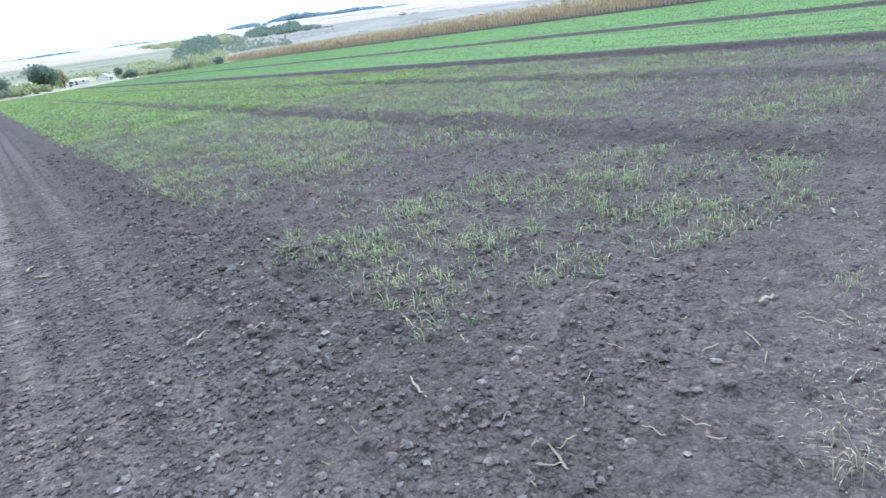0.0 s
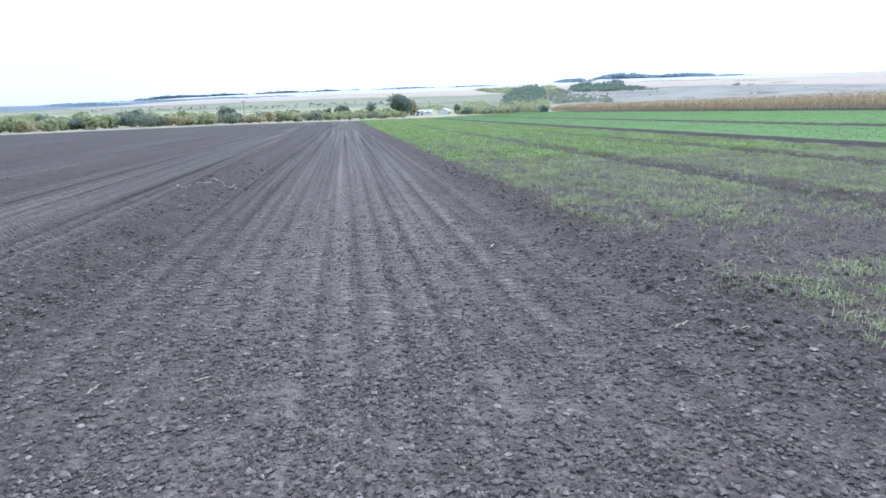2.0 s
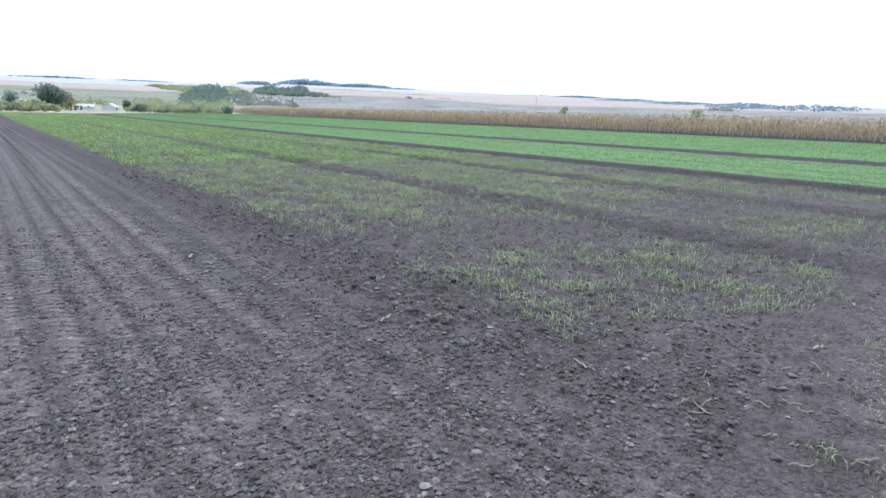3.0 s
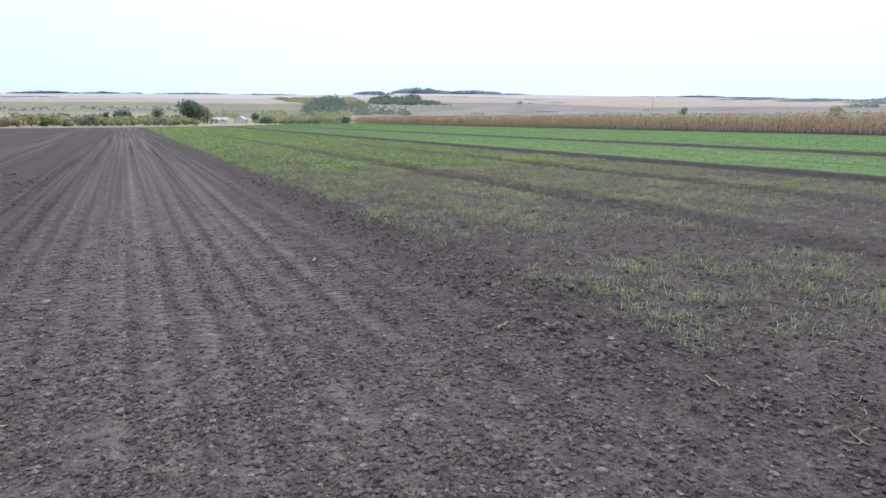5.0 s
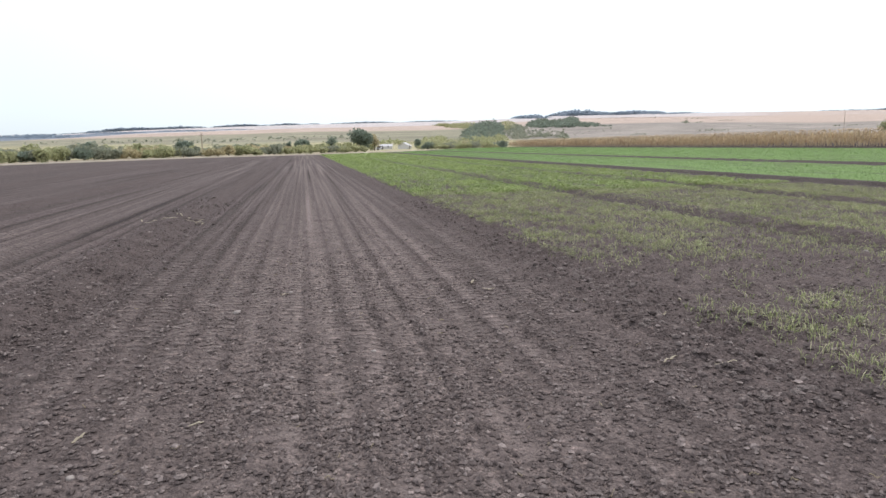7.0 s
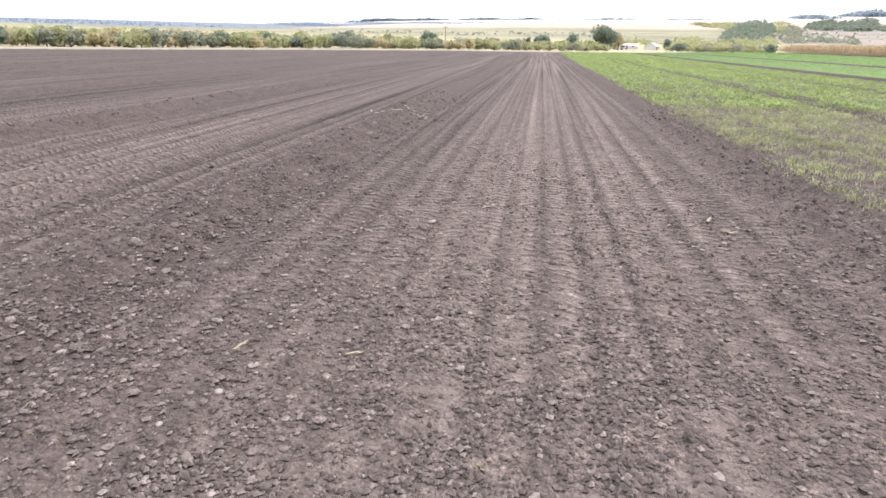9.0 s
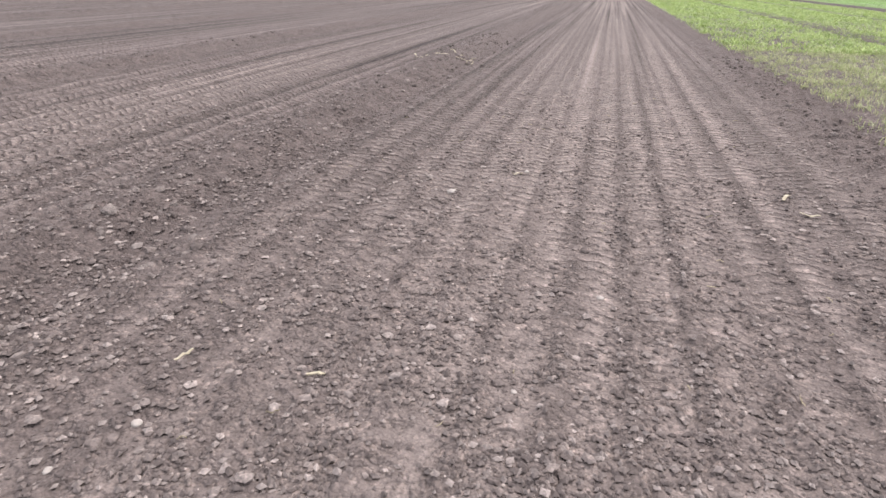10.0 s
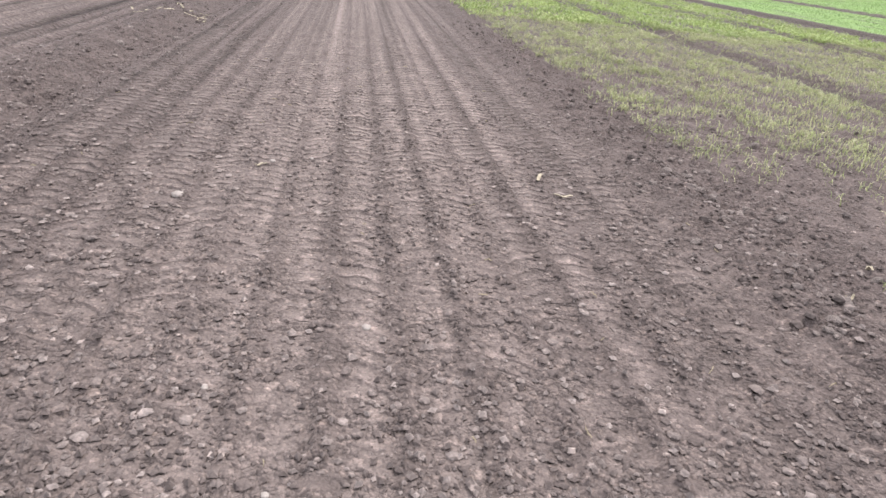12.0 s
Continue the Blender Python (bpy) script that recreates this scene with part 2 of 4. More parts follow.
def mottled(name, low, high, scale, rough=0.8, relief=0.0):
    m, nodes, links, b = material(name, rough)
    n = noise_node(nodes, links, scale, 5)
    r = ramp(nodes, links, n.outputs["Fac"], [(0.3, low), (0.7, high)])
    links.new(r.outputs["Color"], b.inputs["Base Color"])
    if relief:
        bump = nodes.new("ShaderNodeBump")
        bump.inputs["Distance"].default_value = relief
        links.new(n.outputs["Fac"], bump.inputs["Height"])
        links.new(bump.outputs["Normal"], b.inputs["Normal"])
    return m


HUSK = leafy("bleached_husk", [(0.0, (0.26, 0.225, 0.16)), (0.7, (0.40, 0.36, 0.28)), (1.0, (0.56, 0.51, 0.42))], 0.7, 0.15)
LANE, LANE_AT = 0.30, -1.33
CX, CY, EYE = -1.75, 0.9, 1.52
SOIL = soil_surface("tilled_soil", True, 0.037)
CLOD = soil_surface("soil_clods", False, 0.004)
# Shaded copy of CLOD: the same soil with its colours scaled darker.
SHADED_CLOD = soil_surface("shaded_clods", False, 0.005, 0.76)
WHEAT = leafy("young_wheat", [(0.0, (0.19, 0.235, 0.10)), (0.5, (0.275, 0.32, 0.14)), (0.85, (0.37, 0.39, 0.20)), (1.0, (0.47, 0.44, 0.30))])
WHEAT_FAR = leafy("thick_young_wheat", [(0.0, (0.17, 0.255, 0.073)), (0.5, (0.245, 0.335, 0.103)), (1.0, (0.35, 0.405, 0.17))])
GREEN = leafy("dense_winter_wheat", [(0.0, (0.155, 0.255, 0.085)), (0.6, (0.175, 0.28, 0.098)), (1.0, (0.21, 0.315, 0.125))], 0.6, 0.4)
STRAW = leafy("dry_straw", [(0.0, (0.20, 0.165, 0.11)), (0.6, (0.33, 0.285, 0.205)), (1.0, (0.50, 0.45, 0.36))], 0.7, 0.15)
STALK = mottled("dry_sunflower_stalk", (0.40, 0.32, 0.22), (0.62, 0.52, 0.37), 9)
DRYLEAF = leafy("dry_sunflower_leaf", [(0.0, (0.36, 0.26, 0.17)), (0.6, (0.54, 0.42, 0.27)), (1.0, (0.68, 0.57, 0.38))], 0.8, 0.35)
HEAD = mottled("sunflower_head", (0.22, 0.17, 0.11), (0.46, 0.35, 0.22), 12)
BARK = mottled("bark", (0.05, 0.04, 0.03), (0.14, 0.11, 0.08), 6)
# These leaf colours carry some haze: lightened, the greens greyed.
LEAF_DARK = leafy("dark_green_leaves", [(0.0, (0.165, 0.205, 0.165)), (0.6, (0.195, 0.24, 0.19)), (1.0, (0.23, 0.275, 0.21))], 0.7, 0.4)
LEAF_OLIVE = leafy("olive_leaves", [(0.0, (0.32, 0.34, 0.19)), (0.6, (0.37, 0.385, 0.22)), (1.0, (0.43, 0.43, 0.26))], 0.7, 0.4)
LEAF_GREY = leafy("grey_green_leaves", [(0.0, (0.23, 0.255, 0.20)), (0.6, (0.275, 0.295, 0.225)), (1.0, (0.32, 0.335, 0.25))], 0.7, 0.4)
LEAF_GOLD = leafy("autumn_leaves", [(0.0, (0.40, 0.35, 0.21)), (0.6, (0.45, 0.40, 0.25)), (1.0, (0.50, 0.45, 0.29))], 0.7, 0.4)
# Blue of the distance haze is mixed into this leaf colour.
LEAF_HAZED = leafy("hazed_wood_leaves", [(0.0, (0.25, 0.31, 0.37)), (0.6, (0.28, 0.34, 0.40)), (1.0, (0.31, 0.37, 0.43))], 0.8, 0.4)
PLASTER = mottled("whitewashed_wall", (0.48, 0.47, 0.45), (0.66, 0.65, 0.63), 3)
ROOF = mottled("pale_sheet_roof", (0.34, 0.34, 0.35), (0.48, 0.49, 0.50), 1.5, 0.5)
DARK = mottled("dark_opening", (0.06, 0.055, 0.05), (0.12, 0.11, 0.10), 3)
POLE = mottled("weathered_pole_wood", (0.20, 0.16, 0.12), (0.42, 0.36, 0.29), 7)

# ---- the lie of the land ----
SEAMS_LEFT = [-4.3 - 5.25 * k for k in range(12)]
SEAMS_RIGHT = [6.0, 10.8]
ROAD_X = [-400, -150, -90, -60, -45, -30, -18, 0, 20, 45, 70, 120, 400]
ROAD_Y = [-330, -70, 2, 38, 57, 88, 108, 122, 143, 172, 200, 255, 560]
AZ = [-180, -60, -45, -30, -19, -13, -7, 0, 6, 14, 19, 24, 30, 34, 41, 47, 55, 62, 80, 180]
TOP = [0.8, 0.8, 0.9, 1.05, 1.2, 1.55, 1.75, 1.92, 2.0, 2.08, 2.2, 2.42, 2.4, 2.33, 2.17, 2.05, 1.9, 1.72, 1.5, 0.8]


def rise(x):
    return 0.75 * np.clip((x - 6) / 44, 0, 1.4) ** 2


def land(x, y):
    """Height of the land without furrows and clods."""
    r = np.hypot(x - CX, y - CY)
    az = np.degrees(np.arctan2(x - CX, y - CY))
    top = np.interp(az, AZ, TOP)
    t = np.log(np.maximum(r, 1) / 190) / math.log(3600 / 190)
    t = np.clip(t, 0, 1)
    el = -0.46 + (top + 0.46) * (0.10 * t + 0.90 * smooth(0.08, 1.0, t))
    el = el + 0.05 * (fbm(x / 260, y / 260, 5) - 0.5) * smooth(0.1, 0.4, t)
    hill = EYE + r * np.tan(np.radians(el))
    k = smooth(135, 230, r)
    return rise(x) * (1 - k) + hill * k


def lanes(x):
    """Position across the rolled strip: 0 in the gap between two wheel lanes, 1 in a lane's middle."""
    u = (x - LANE_AT) / LANE
    return u, 1 - np.abs(2 * (u - np.floor(u)) - 1)


def on_strip(x):
    return smooth(-4.35, -3.4, x) * (1 - smooth(0.1, 0.95, x))


def seam(x, at, half):
    return np.exp(-((x - at) / half) ** 2)


def crumbs(x, y, rough, strip):
    """Clods and crumbs as relief of the ground itself."""
    h = np.zeros_like(x)
    d, w = cells(x / 0.15 + 0.6 * fbm(x / 0.1, y / 0.1, 70, 2), y / 0.15, 3)
    h = h + rough * 0.036 * np.clip(1 - (d / 0.62) ** 2, 0, 1) * w ** 4
    d, w = cells(x / 0.075 + 0.5 * fbm(x / 0.06, y / 0.06, 71, 2), y / 0.075, 4)
    h = h + (0.05 + 0.95 * rough) * 0.026 * np.clip(1 - (d / 0.66) ** 2, 0, 1) * w ** 1.6
    d, w = cells(x / 0.040, y / 0.040, 9)
    h = h + (0.30 + 0.70 * rough) * 0.014 * np.clip(1 - (d / 0.66) ** 2, 0, 1) * w
    clumpy = smooth(0.48, 0.7, fbm(x / 0.9, y / 0.9, 30, 3)) * (1 - strip)
    d, w = cells(x / 0.2, y / 0.2, 6)
    h = h + clumpy * 0.065 * np.sqrt(np.clip(0.3 - d * d, 0, 1)) * w ** 2
    h = h + 0.05 * (fbm(x / 0.8, y / 0.8, 11, 4) - 0.5) * (1 - 0.6 * strip)
    return h


def furrows(x, y):
    """Furrows, wheel prints and clods in the field, in metres."""
    r = np.hypot(x - CX, y - CY)
    wob = 0.06 * (fbm(x * 0.0 + 3.1, y / 2.2, 8, 3) - 0.5) * (1 - smooth(10, 16, y))
    xs = x + wob
    h, rolled = np.zeros_like(x), np.zeros_like(x)
    for s in SEAMS_LEFT:
        h += -0.07 * seam(xs, s + 0.1, 0.28) + 0.07 * seam(xs, s - 0.35, 0.3) + 0.03 * seam(xs, s + 0.55, 0.25)
        inside = smooth(0.5, 0.9, s - xs) * (1 - smooth(4.2, 4.8, s - xs))
        h += inside * -0.016 * np.cos((xs - LANE_AT) * 2 * math.pi / LANE) * (1 - smooth(14, 22, r))
        if s > -15:
            rolled = np.maximum(rolled, inside)
    for s in SEAMS_RIGHT + [15.9, 27.9, 48.6]:
        h += -0.06 * seam(xs, s, 0.4) + 0.05 * seam(xs, s + 0.6, 0.3)
    strip = on_strip(x)
    u, lane = lanes(xs)
    flat = smooth(0.10, 0.38, lane)
    h += strip * (-0.014 * flat) * (1 - smooth(14, 22, r))
    loose = smooth(0.45, 0.62, fbm(x / 0.45, y / 0.6, 24, 3))
    rough = 1 - strip * (0.62 + 0.26 * flat - 0.35 * loose)
    # the ploughed lip between the rolled strip and the wheat
    lip = smooth(3.2, 4.2, y)
    h += lip * (-0.05 * seam(xs, 1.28, 0.22) + 0.045 * seam(xs, 0.9, 0.24))
    rough = rough + 0.5 * lip * seam(xs, 1.1, 0.45)
    rough = rough * np.where(x > 16.5, 0.5, 1.0) * (1 - 0.6 * rolled)
    near = r < 42
    h[near] += crumbs(x[near], y[near], rough[near], np.maximum(strip, rolled)[near])
    return h * (1 - smooth(60, 120, r))


def wheat_cover(x, y):
    """How thickly the young wheat stands, 0 to 1."""
    n = fbm(x / 1.1, y / 1.1, 40, 4)
    edge = np.interp(x, (1.3, 1.5, 2.1, 3.3, 5.3, 6.7, 9.0, 11.0, 13.0, 14.5), (8.9, 7.6, 7.2, 6.8, 6.6, 6.2, 7.3, 7.6, 5.5, 4.0))
    main = smooth(-0.5, 1.4, y - edge - 1.4 * (fbm(x / 0.8, y * 0 + 1.0, 41, 3) - 0.5))
    low = np.interp(x, (1.4, 2.2, 2.8, 3.7, 4.5, 5.6), (3.1, 3.1, 3.0, 2.55, 2.5, 2.9))
    high = np.interp(x, (1.4, 3.0, 4.9, 5.7), (5.7, 5.8, 5.5, 4.9))
    wave = 0.9 * (fbm(x / 0.7, y / 0.6, 47, 3) - 0.5)
    patch = smooth(-0.2, 0.3, y - low + wave) * (1 - smooth(-0.9, 0.1, y - high + wave)) * (1 - smooth(4.9, 6.0, x + wave))
    patch = patch * (0.17 + 0.30 * smooth(0.40, 0.62, fbm(x / 0.75, y / 0.6, 46, 3)))
    q = np.hypot((x - 8.3) / 2.2, (y - 4.6) / 1.2)
    patch = np.maximum(patch, 0.3 * (1 - smooth(0.5, 1.1, q)))
    left = smooth(1.30, 1.5, x + 0.25 * (fbm(x, y / 0.7, 42, 3) - 0.5))
    right = 1 - smooth(14.2, 14.8, x)
    stray = 0.10 * smooth(3.0, 3.6, y) * smooth(1.6, 2.4, x)
    thin = smooth(0.29, 0.56, n + 0.22 * smooth(14, 45, y)) * (0.35 + 0.65 * smooth(0.36, 0.6, fbm(x / 0.5, y / 1.6, 48, 3) + 0.12 * smooth(20, 60, y)))
    c = np.maximum(main * (0.55 + 0.45 * smooth(7, 20, y)) * (0.25 + 0.75 * thin), np.maximum(patch, stray * thin)) * left * right
    for s in SEAMS_RIGHT:
        c = c * (1 - (0.55 + 0.43 * smooth(7, 12, y)) * seam(x + 0.25 * (fbm(y / 3, x * 0, 43, 2) - 0.5), s, 0.33))
    for s in (2.6, 3.9, 8.2, 12.9):
        c = c * (1 - 0.55 * smooth(10, 18, y) * seam(x, s, 0.12))
    return c


def green_cover(x, y):
    c = smooth(17.2, 17.6, x) * (1 - smooth(46.5, 47.0, x)) * (1 - smooth(-1.5, -1.1, x - 27.4) * (1 - smooth(1.0, 1.4, x - 27.4)))
    for s in (18.6, 19.6, 21.0, 22.3, 23.6, 24.9, 31.0, 33.0, 35.5, 38.0, 40.5, 43.0):
        c = c * (1 - 0.8 * seam(x, s, 0.26) * smooth(0.42, 0.6, fbm(x * 0 + s, y / 6.0, 44, 2)))
    return c * smooth(-6, -3, y)


def field_end(x, y):
    """Distance past the far edge of the field; negative on the field."""
    return (y - np.interp(x, ROAD_X, ROAD_Y)) * 0.7


def tone(x, y, z):
    """Base colour of the ground."""
    r = np.hypot(x - CX, y - CY)
    az = np.degrees(np.arctan2(x - CX, y - CY))
    el = np.degrees(np.arctan2(land(x, y) - EYE, r))
    moist = np.array((0.092, 0.0755, 0.072))
    crust = np.array((0.170, 0.142, 0.133))
    strip = on_strip(x)
    wob = 0.06 * (fbm(x * 0.0 + 3.1, y / 2.2, 8, 3) - 0.5) * (1 - smooth(10, 16, y))
    u, lane = lanes(x + wob)
    # dry also darkens far and left soil, replacing relief shadow missing there.
    dry = 0.45 - 0.12 * (1 - smooth(-5.0, -4.0, x)) - 0.22 * (1 - smooth(-9.0, -6.0, x)) - 0.26 * smooth(6, 24, y) + 0.22 * (fbm(x / 1.3, y / 2.5, 50, 4) - 0.5)
    own = rng_noise(np.floor(u) * 1.7, np.floor(u) * 0.0 + 4, 52)
    near = 1 - smooth(11, 17, r)
    dry = dry + 0.10 * np.exp(-((x + 1.6) / 0.8) ** 2) - 0.10 * strip - 0.14 * smooth(-0.9, -0.2, x) * (1 - smooth(1.0, 2.0, x)) - 0.27 * smooth(2.1, 3.4, -x) * (1 - smooth(5.0, 6.5, -x))
    dry = dry + strip * (0.10 + near * 0.16 * (0.3 + own) * smooth(0.25, 0.75, lane) - near * 0.06 * (1 - smooth(0.05, 0.25, lane)) + (1 - near) * 0.16)
    dry = dry + near * strip * 0.20 * np.exp(-((u - np.floor(u) - 0.2 - 0.6 * own) / 0.09) ** 2)
    # Furrow relief put into the tone: seams shaded darker, row crests lighter.
    for s in SEAMS_LEFT:
        dry = dry - 0.30 * seam(x + wob, s, 0.36)
        inside = smooth(0.5, 0.9, s - x) * (1 - smooth(4.3, 4.8, s - x))
        dry = dry + 0.22 * seam(x, s - 2.6, 0.9) + near * inside * 0.30 * (0.4 + 0.6 * smooth(0.35, 0.6, fbm(x / 0.5, y / 6.0, 54, 2))) * -np.cos((x + wob - LANE_AT) * 2 * math.pi / LANE)
    dry = dry - 0.20 * smooth(0.2, 1.2, x) * smooth(2.2, 4.0, y) - 0.12 * smooth(0.2, 1.2, x) * (1 - smooth(2.2, 4.0, y)) - 0.06 * smooth(0.5, 0.9, x) * (1 - smooth(1.6, 2.4, x))
    # Right seams are darkened in place of self-shadow missing at low angles.
    for s in SEAMS_RIGHT + [15.9, 27.4, 48.4]:
        dry = dry - (0.5 if s > 12 else 0.2) * seam(x, s, 1.2 if s > 12 else 0.4)
    dry = dry + 0.25 * (1 - smooth(0.6, 1.7, y - 0.25 * (x - 1.0))) * smooth(0.8, 2.0, x)
    dry = np.clip(dry, 0, 1.15)[:, None]
    col = moist * (1 - dry) + crust * dry
    # Second pass of painted furrow shade, multiplied into the seam colour.
    seam_shade = np.zeros_like(x)
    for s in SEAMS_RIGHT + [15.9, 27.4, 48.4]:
        seam_shade = np.maximum(seam_shade, seam(x, s, 1.1 if s > 12 else 0.4) * (1.0 if s > 12 else 0.6))
    col = col * (1 - 0.34 * seam_shade * smooth(7, 10, y + x))[:, None]
    g = (0.92 * green_cover(x, y))[:, None]
    col = col * (1 - g) + np.array((0.165, 0.27, 0.092)) * g
    g = (0.45 * wheat_cover(x, y) * smooth(12, 40, y))[:, None]
    col = col * (1 - g) + np.array((0.21, 0.30, 0.10)) * g
    # pale track and verge past the field's end
    e = field_end(x, y)
    verge = np.array((0.36, 0.32, 0.235)) * (0.8 + 0.4 * fbm(x / 5, y / 5, 60, 3))[:, None]
    track = np.array((0.33, 0.30, 0.255))
    k = smooth(-1.0, 1.5, e)[:, None]
    past = verge * (1 - smooth(0, 1, 1 - np.abs(e - 6) / 4))[:, None] + track * smooth(0, 1, 1 - np.abs(e - 6) / 4)[:, None]
    scrub = np.array((0.30, 0.285, 0.175)) * (0.6 + 0.8 * fbm(x / 30, y / 30, 61, 4))[:, None]
    past = past * (1 - smooth(16, 40, e))[:, None] + scrub * smooth(16, 40, e)[:, None]
    col = col * (1 - k) + past * k
    # hills: stubble, fallow and rough grazing, paler close under the skyline
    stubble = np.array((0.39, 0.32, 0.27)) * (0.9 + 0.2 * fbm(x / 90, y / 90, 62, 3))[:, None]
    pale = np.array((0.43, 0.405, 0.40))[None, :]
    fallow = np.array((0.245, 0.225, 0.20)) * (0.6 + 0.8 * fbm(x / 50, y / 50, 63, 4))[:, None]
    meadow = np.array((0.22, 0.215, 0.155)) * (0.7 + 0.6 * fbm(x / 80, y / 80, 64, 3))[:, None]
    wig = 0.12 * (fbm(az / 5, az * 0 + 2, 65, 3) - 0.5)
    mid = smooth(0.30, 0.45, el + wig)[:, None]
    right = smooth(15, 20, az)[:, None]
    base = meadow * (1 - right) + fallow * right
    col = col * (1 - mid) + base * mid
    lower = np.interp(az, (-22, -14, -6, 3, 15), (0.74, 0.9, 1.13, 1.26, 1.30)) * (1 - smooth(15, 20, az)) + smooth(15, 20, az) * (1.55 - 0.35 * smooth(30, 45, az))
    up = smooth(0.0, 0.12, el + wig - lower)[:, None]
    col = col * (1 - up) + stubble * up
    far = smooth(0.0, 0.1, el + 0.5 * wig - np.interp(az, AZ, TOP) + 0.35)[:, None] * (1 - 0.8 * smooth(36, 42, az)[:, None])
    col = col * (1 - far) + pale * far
    # far woods seen as one floor, its blue-grey including painted haze
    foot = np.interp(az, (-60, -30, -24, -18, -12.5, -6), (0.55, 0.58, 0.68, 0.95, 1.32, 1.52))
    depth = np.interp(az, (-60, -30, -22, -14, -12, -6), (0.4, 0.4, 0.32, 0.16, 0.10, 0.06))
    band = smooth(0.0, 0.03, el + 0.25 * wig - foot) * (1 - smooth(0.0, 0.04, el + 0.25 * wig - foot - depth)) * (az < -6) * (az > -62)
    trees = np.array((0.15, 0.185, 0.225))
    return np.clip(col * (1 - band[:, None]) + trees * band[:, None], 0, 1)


def drawn(x, y):
    """Where the rollers drew lines along the field, 0 to 1."""
    k = on_strip(x)
    for s in SEAMS_LEFT:
        k = np.maximum(k, 0.95 * smooth(0.5, 0.9, s - x) * (1 - smooth(4.2, 4.8, s - x)))
    return k * (field_end(x, y) < 0)


# ---- the ground: one sheet from underfoot to the horizon ----
def build_ground():
    angles = np.concatenate([np.arange(-180, -62, 3.0), np.arange(-62, 82, 0.28), np.arange(82, 180, 3.0)])
    radii, r = [0.05], 0.05
    while r < 3900:
        r += 0.05 if r < 1.2 else max(0.011, 0.0048 * r) if r < 14.0 else 0.011 * r if r < 45 else 0.022 * r
        radii.append(r)
    radii = np.array(radii)
    a, rr = np.meshgrid(np.radians(angles), radii)
    x, y = (CX + rr * np.sin(a)).ravel(), (CY + rr * np.cos(a)).ravel()
    z = land(x, y)
    near = np.hypot(x - CX, y - CY) < 125
    z[near] += furrows(x[near], y[near]) * (field_end(x[near], y[near]) < 0)
    n, m = len(angles), len(radii)
    i = np.arange(m - 1)[:, None] * n + np.arange(n)[None, :]
    j = np.arange(m - 1)[:, None] * n + (np.arange(n)[None, :] + 1) % n
    quads = np.stack([i, j, j + n, i + n], axis=-1).reshape(-1, 4)[:, ::-1]
    me = mesh_from("ground", np.stack([x, y, z], axis=1), quads, SOIL, soft=True)
    colours = np.ones((len(x), 4), dtype=np.float32)
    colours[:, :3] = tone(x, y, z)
    colours[:, 3] = drawn(x, y)
    attr = me.attributes.new("tone", "FLOAT_COLOR", "POINT")
    attr.data.foreach_set("color", colours.ravel())
    ob = new("ground", me)
    return tagged(ob, "tilled dark soil field running out to pale stubble hills", "ground", kind="structure")


ground = build_ground()


def height(x, y):
    x, y = np.atleast_1d(np.asarray(x, float)), np.atleast_1d(np.asarray(y, float))
    return land(x, y) + furrows(x, y) * (field_end(x, y) < 0)


def height_at(x, y):
    return float(height(x, y)[0])


# ---- the pale track past the field's end ----
def build_track():
    xs = np.arange(-110, 75, 2.5)
    mid = np.interp(xs, ROAD_X, ROAD_Y) + 8.5
    dx, dy = np.gradient(xs), np.gradient(mid)
    length = np.hypot(dx, dy)
    nx, ny = -dy / length, dx / length
    v = []
    for side in (-1.8, -1.0, 0.0, 1.0, 1.8):
        px, py = xs + nx * side, mid + ny * side
        v.append(np.stack([px, py, land(px, py) + 0.03 - 0.02 * (abs(side) == 1.0)], -1))
    v = np.stack(v, 1)
    m = v.shape[1]
    a = np.arange(len(xs) - 1)[:, None] * m + np.arange(m - 1)[None, :]
    quads = np.stack([a, a + m, a + m + 1, a + 1], -1).reshape(-1, 4)[:, ::-1]
    ob = new("road", mesh_from("road", v.reshape(-1, 3), quads, TRACK, True))
    return tagged(ob, "pale dusty dirt track along the far end of the field", "track", kind="structure")


TRACK = mottled("dusty_track", (0.30, 0.27, 0.22), (0.42, 0.385, 0.33), 0.8, 0.95)
build_track()


